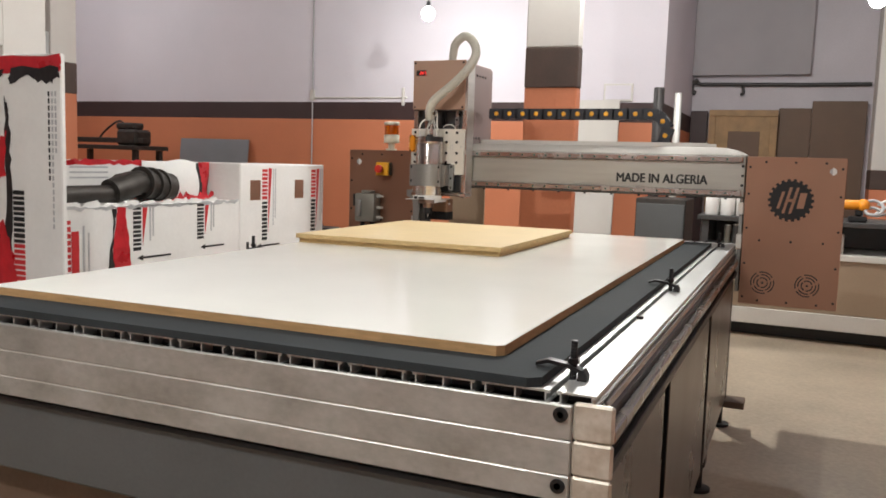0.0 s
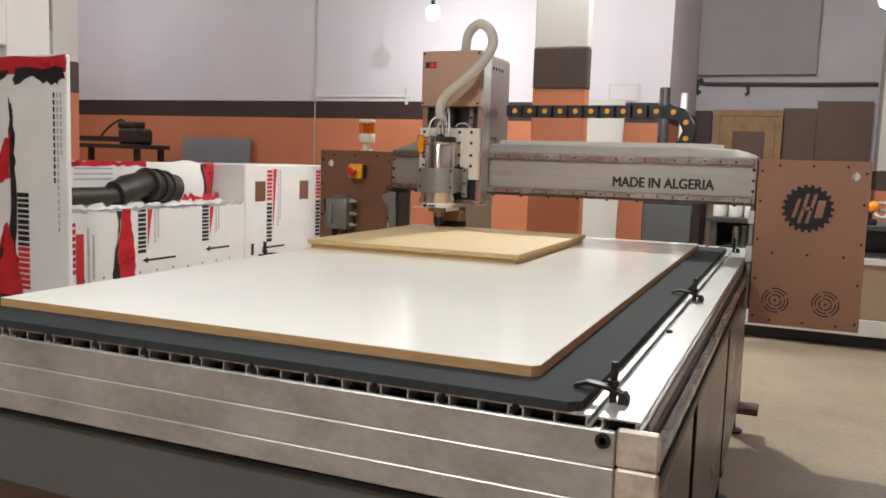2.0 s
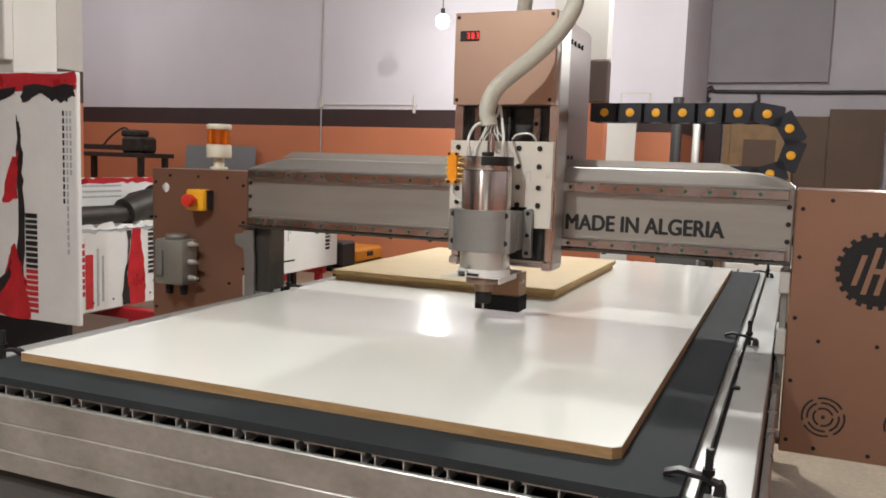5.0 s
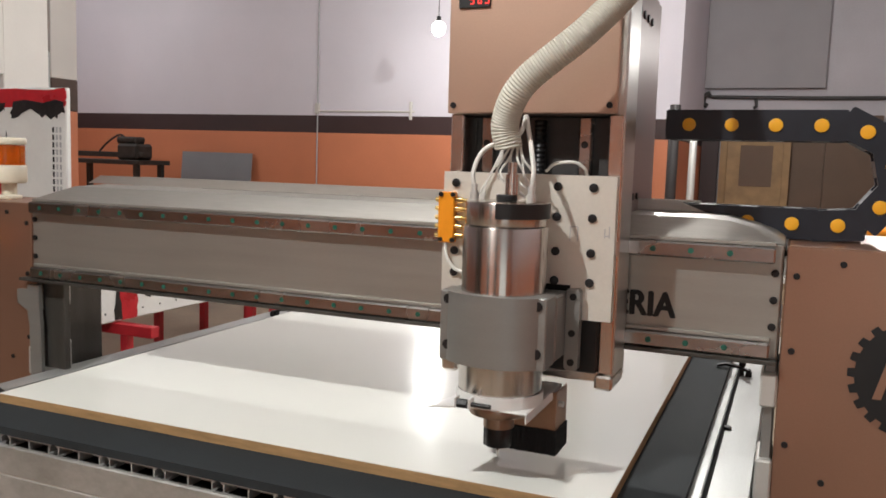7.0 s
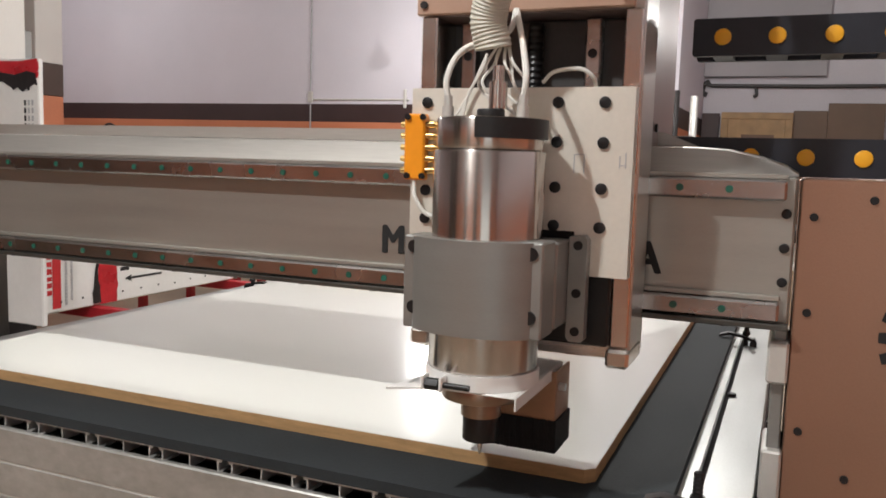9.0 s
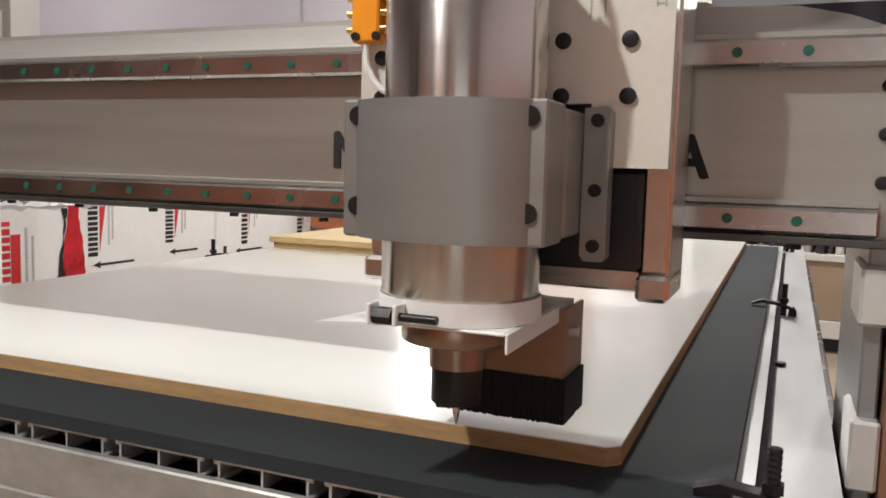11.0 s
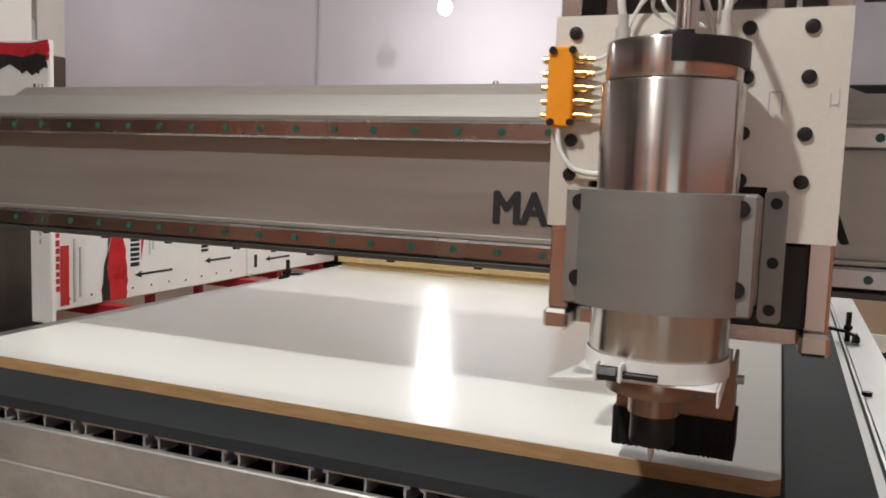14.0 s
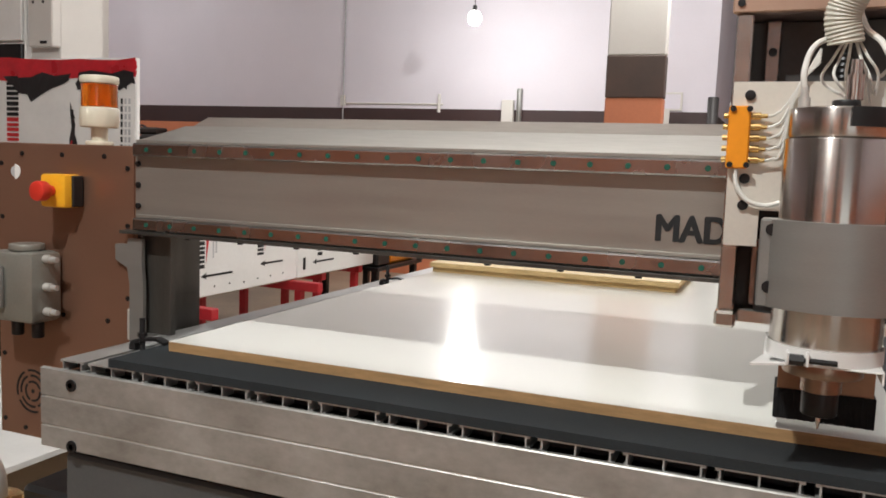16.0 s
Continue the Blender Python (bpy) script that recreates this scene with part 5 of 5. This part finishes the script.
# ---- the work bench ----
wb = thing("work_bench", "long brown work bench with a dark cluttered top and pale plinth", "work bench", at=(1.4, 5.5, FLOOR))
# Black base put in for the gap and its shadow under the plinth.
boxpart("plinth_shade", wb, (-1.70, 1.9, -0.20, 0.30, 0, 0.10), BLACK, 0.003)
boxpart("plinth", wb, (-1.75, 1.9, -0.33, 0.35, 0.1005, 0.215), BENCH_WHITE, 0.004)
boxpart("front_board", wb, (-1.75, 1.9, -0.31, 0.33, 0.2155, 0.60), BENCH_BROWN, 0.004)
boxpart("shelf", wb, (-1.75, 1.9, -0.33, 0.35, 0.6005, 0.645), BENCH_WHITE, 0.004)
boxpart("back_board", wb, (-1.75, 1.9, 0.30, 0.34, 0.6455, 0.84), BENCH_TOP, 0.003)
for x in (-1.74, -0.4, 1.0, 1.84):
    boxpart("upright", wb, (x, x + 0.05, -0.31, 0.299, 0.6455, 0.84), BENCH_TOP, 0.003)
boxpart("worktop", wb, (-1.77, 1.92, -0.34, 0.36, 0.8405, 0.875), BENCH_TOP, 0.004)
g = random.Random(21)
for i in range(14):
    x = -0.15 + 0.058 * i + g.uniform(-0.012, 0.012)
    h = g.uniform(0.10, 0.18)
    m = g.choice([DARK_PAINT, ALU_BRIGHT, GREY_BOX, BENCH_WHITE, BENCH_TOP])
    c = thing("tin_can", "small tin can standing on the bench shelf", "can", "cans on the bench shelf", (x, 5.27 + g.uniform(-0.05, 0.06), FLOOR + 0.6455))
    part("body", cy(bmesh.new(), (0, 0, 0), 0.026, h, seg=14, bevel=0.003), m, c)
    part("rim", cy(bmesh.new(), (0, 0, h + 0.0005), 0.022, 0.006, seg=14), ALU_BRIGHT, c)
for i, x in enumerate((-0.28, -0.17, -0.06)):
    c = thing("paper_roll", "white paper roll standing on the bench", "roll", "paper rolls on the bench", (x, 5.27, FLOOR + 0.8755))
    part("roll", cy(bmesh.new(), (0, 0, 0), 0.05, 0.16 + 0.03 * (i % 2), seg=20, bevel=0.006), CARTON, c)
    part("core", cy(bmesh.new(), (0, 0, 0.191), 0.02, 0.004, seg=12), BENCH_BROWN, c)
dr = thing("cordless_drill", "orange and black hand drill lying on the bench", "power tool", at=(0.66, 5.30, FLOOR + 0.8755))
part("body", ball(cy(bmesh.new(), (-0.09, 0, 0.12), 0.035, 0.16, "x", 18, bevel=0.006), (0.07, 0, 0.12), 0.045), ORANGE_BLOCK, dr, "orange body")
boxpart("handle", dr, (0.02, 0.07, -0.02, 0.02, 0.0405, 0.10), BLACK, 0.012)
boxpart("battery", dr, (-0.02, 0.10, -0.035, 0.035, 0, 0.04), BLACK, 0.008)
part("chuck", cy(bmesh.new(), (-0.0905, 0, 0.12), 0.022, -0.05, "x", 14, r2=0.012), BLACK_STEEL, dr)
g = random.Random(31)
for i in range(7):
    c = thing("cable_coil", "tangle of grey cable lying on the bench", "cable", "cables on the bench", (0.80 + 0.09 * i, 5.35 + g.uniform(-.08, .08), FLOOR + 0.8755))
    r = g.uniform(0.05, 0.09)
    loop = [(r * math.cos(a / 4), r * 0.7 * math.sin(a / 4), 0.02 + r * 1.3 * (0.5 + 0.5 * math.sin(a / 4 + i)) + 0.002 * a) for a in range(36)]
    part("loop", sweep(bmesh.new(), loop, 0.011, 8), [PRINT_GREY, CARTON, BLACK][i % 3], c)
for i, (x, w, h, m) in enumerate(((0.35, 0.20, 0.13, BENCH_TOP), (1.15, 0.3, 0.2, DARK_PAINT), (-0.2, 0.16, 0.10, GREY_BOX), (1.6, 0.25, 0.26, BENCH_BROWN))):
    c = thing("tool_case", "dark tool case standing on the bench", "case", "cases on the bench", (x, 5.53, FLOOR + 0.8755))
    boxpart("case_body", c, (-w / 2, w / 2, -0.1, 0.1, 0, h), m, 0.012)
    boxpart("case_handle", c, (-w / 5, w / 5, -0.012, 0.012, h + 0.0005, h + 0.02), BLACK, 0.006)
bat = thing("grey_cabinet", "grey steel cabinet standing beside the pillar", "cabinet", at=(-0.72, 5.95, FLOOR))
boxpart("body", bat, (-0.2, 0.2, -0.28, 0.28, 0, 0.96), GREASY, 0.006)
boxpart("door", bat, (-0.19, 0.19, -0.30, -0.2805, 0.06, 0.92), GREY_PAINT, 0.004)
boxpart("handle", bat, (0.12, 0.14, -0.32, -0.3005, 0.5, 0.62), ALU, 0.003)

# vacuum pump beside the machine, with its silver pipe
pump = thing("vacuum_pump", "dark vacuum pump with a silver elbow pipe beside the table", "pump", at=(-1.80, 0.20, FLOOR))
boxpart("base", pump, (-0.35, 0.22, -0.2, 0.25, 0, 0.06), BLACK_STEEL, 0.006)
part("motor", cy(bmesh.new(), (-0.30, 0.05, 0.215), 0.155, 0.50, "x", 28, bevel=0.01), BLACK_STEEL, pump)
boxpart("terminal_box", pump, (0.04, 0.20, -0.09, 0.12, 0.371, 0.53), BLACK, 0.01)
part("pipe_joint", cy(bmesh.new(), (-0.02, -0.12, 0.30), 0.07, 0.20, "z", 22, bevel=0.008), BRASS, pump, "brass-coloured joint")
part("elbow", sweep(bmesh.new(), curve([(-0.02, -0.12, 0.49), (-0.025, -0.12, 0.545), (-0.06, -0.12, 0.58), (-0.11, -0.12, 0.585), (-0.22, -0.12, 0.585)], 8), 0.038, 20), ALU_BRIGHT, pump, "silver elbow pipe")
part("elbow_collar", cy(bmesh.new(), (-0.075, -0.12, 0.583), 0.046, -0.02, "x", 20, bevel=0.003), ALU_BRIGHT, pump)
pal = thing("white_board", "white board lying flat on a low stand", "board", at=(-3.0, 1.0, FLOOR))
boxpart("sheet", pal, (-0.7, 0.55, -0.5, 0.6, 0.24, 0.262), CARTON, 0.002)
for x in (-0.6, 0.4):
    boxpart("bearer", pal, (x, x + 0.09, -0.45, 0.55, 0, 0.2395), BENCH_BROWN, 0.004)

panel = thing("metal_panel", "pale sheet-metal panel standing upright behind the packages", "panel", at=(-4.985, 3.3, FLOOR))
boxpart("face", panel, (-0.085, 0.085, -0.012, 0.012, 0.0, 2.115), ALU_BRIGHT, 0.003)
boxpart("flange", panel, (0.086, 0.094, -0.012, 0.06, 0.0, 2.07), ALU_MATT, 0.002)

cab = thing("control_cabinet", "tall off-white control cabinet with a dark lower half", "cabinet", at=(-4.09, 2.09, FLOOR))
boxpart("body", cab, (-0.6, 0.05, 0.0, 0.36, 0.08, 2.35), CARTON, 0.006)
boxpart("plinth", cab, (-0.58, 0.04, 0.02, 0.34, 0.0, 0.0795), BLACK_STEEL, 0.002)
boxpart("upper_door", cab, (-0.58, 0.045, -0.022, -0.0005, 1.80, 2.32), CARTON, 0.005, "off-white upper door")
boxpart("lower_door", cab, (-0.58, 0.045, -0.022, -0.0005, 0.12, 1.785), BLACK_STEEL, 0.005, "dark lower door")
boxpart("side_panel", cab, (0.0505, 0.262, 0.03, 0.32, 0.0, 2.35), PILLAR_WHITE, 0.005, "cream side panel")
boxpart("side_box", cab, (0.10, 0.27, -0.03, 0.0295, 1.765, 2.2), PILLAR_WHITE, 0.006, "cream switch box")
for x in (0.14, 0.21):
    part("screw", cy(bmesh.new(), (x, -0.0305, 1.99), 0.007, -0.004, "y", 10), BLACK_STEEL, cab)
boxpart("latch", cab, (0.19, 0.235, -0.036, -0.0305, 1.78, 1.794), BLACK_STEEL, 0.001)

st = thing("low_stand", "low black steel stand beside the panel packages", "stand", at=(-3.45, 4.95, FLOOR))
for x in (-0.25, 0.2):
    for y in (-0.38, 0.33):
        boxpart("leg", st, (x, x + 0.05, y, y + 0.05, 0, 0.3995), BLACK_STEEL, 0.003)
boxpart("top", st, (-0.28, 0.28, -0.42, 0.42, 0.40, 0.43), BLACK_STEEL, 0.004)
oc = thing("orange_case", "orange plastic tool case lying on a black stand", "case", at=(-3.38, 5.08, FLOOR + 0.4305))
boxpart("shell", oc, (-0.16, 0.16, -0.24, 0.24, 0, 0.12), ORANGE_BLOCK, 0.02)
boxpart("latch", oc, (0.1605, 0.17, -0.05, 0.05, 0.05, 0.09), BLACK, 0.004)
bk = thing("black_case", "black plastic case standing on a black stand", "case", at=(-3.36, 4.70, FLOOR + 0.4305))
boxpart("shell", bk, (-0.16, 0.16, -0.12, 0.10, 0, 0.2), BLACK, 0.015)
boxpart("grip", bk, (-0.05, 0.05, -0.03, 0.0, 0.2005, 0.225), BLACK, 0.008)


# ---- what moves ----
# seconds, the gantry's way along the table, the carriage's way along the beam
RUN = [(0.0, 2.729, -1.126), (0.5, 2.705, -1.112), (1.0, 2.638, -1.08), (1.5, 2.526, -1.032), (2.0, 2.354, -0.958), (2.5, 2.15, -0.865), (3.0, 1.936, -0.765),
       (3.8, 1.6, -0.617), (4.6, 1.27, -0.47), (5.5, 0.903, -0.307), (6.0, 0.682, -0.208), (6.5, 0.495, -0.127), (7.0, 0.342, -0.06), (7.5, 0.245, -0.016), (8.0, 0.212, 0.0), (8.5, 0.212, 0.0), (16.0, 0.212, 0.0)]
LIFT = 0.0015


def motions():
    walk(gantry, [(t, pose(0, y, LIFT, 0, LEAN, 0)) for t, y, x in RUN])
    walk(chain, [(t, pose(0, y, LIFT, 0, LEAN, 0)) for t, y, x in RUN])
    walk(carriage, [(t, pose(x, y, LIFT - x * radians(LEAN), 0, LEAN, 0)) for t, y, x in RUN])
    for i, o in enumerate(links):
        walk(o, [(t, chain_pose(0.058 + i * PITCH, x)) for t, y, x in RUN])


motions()
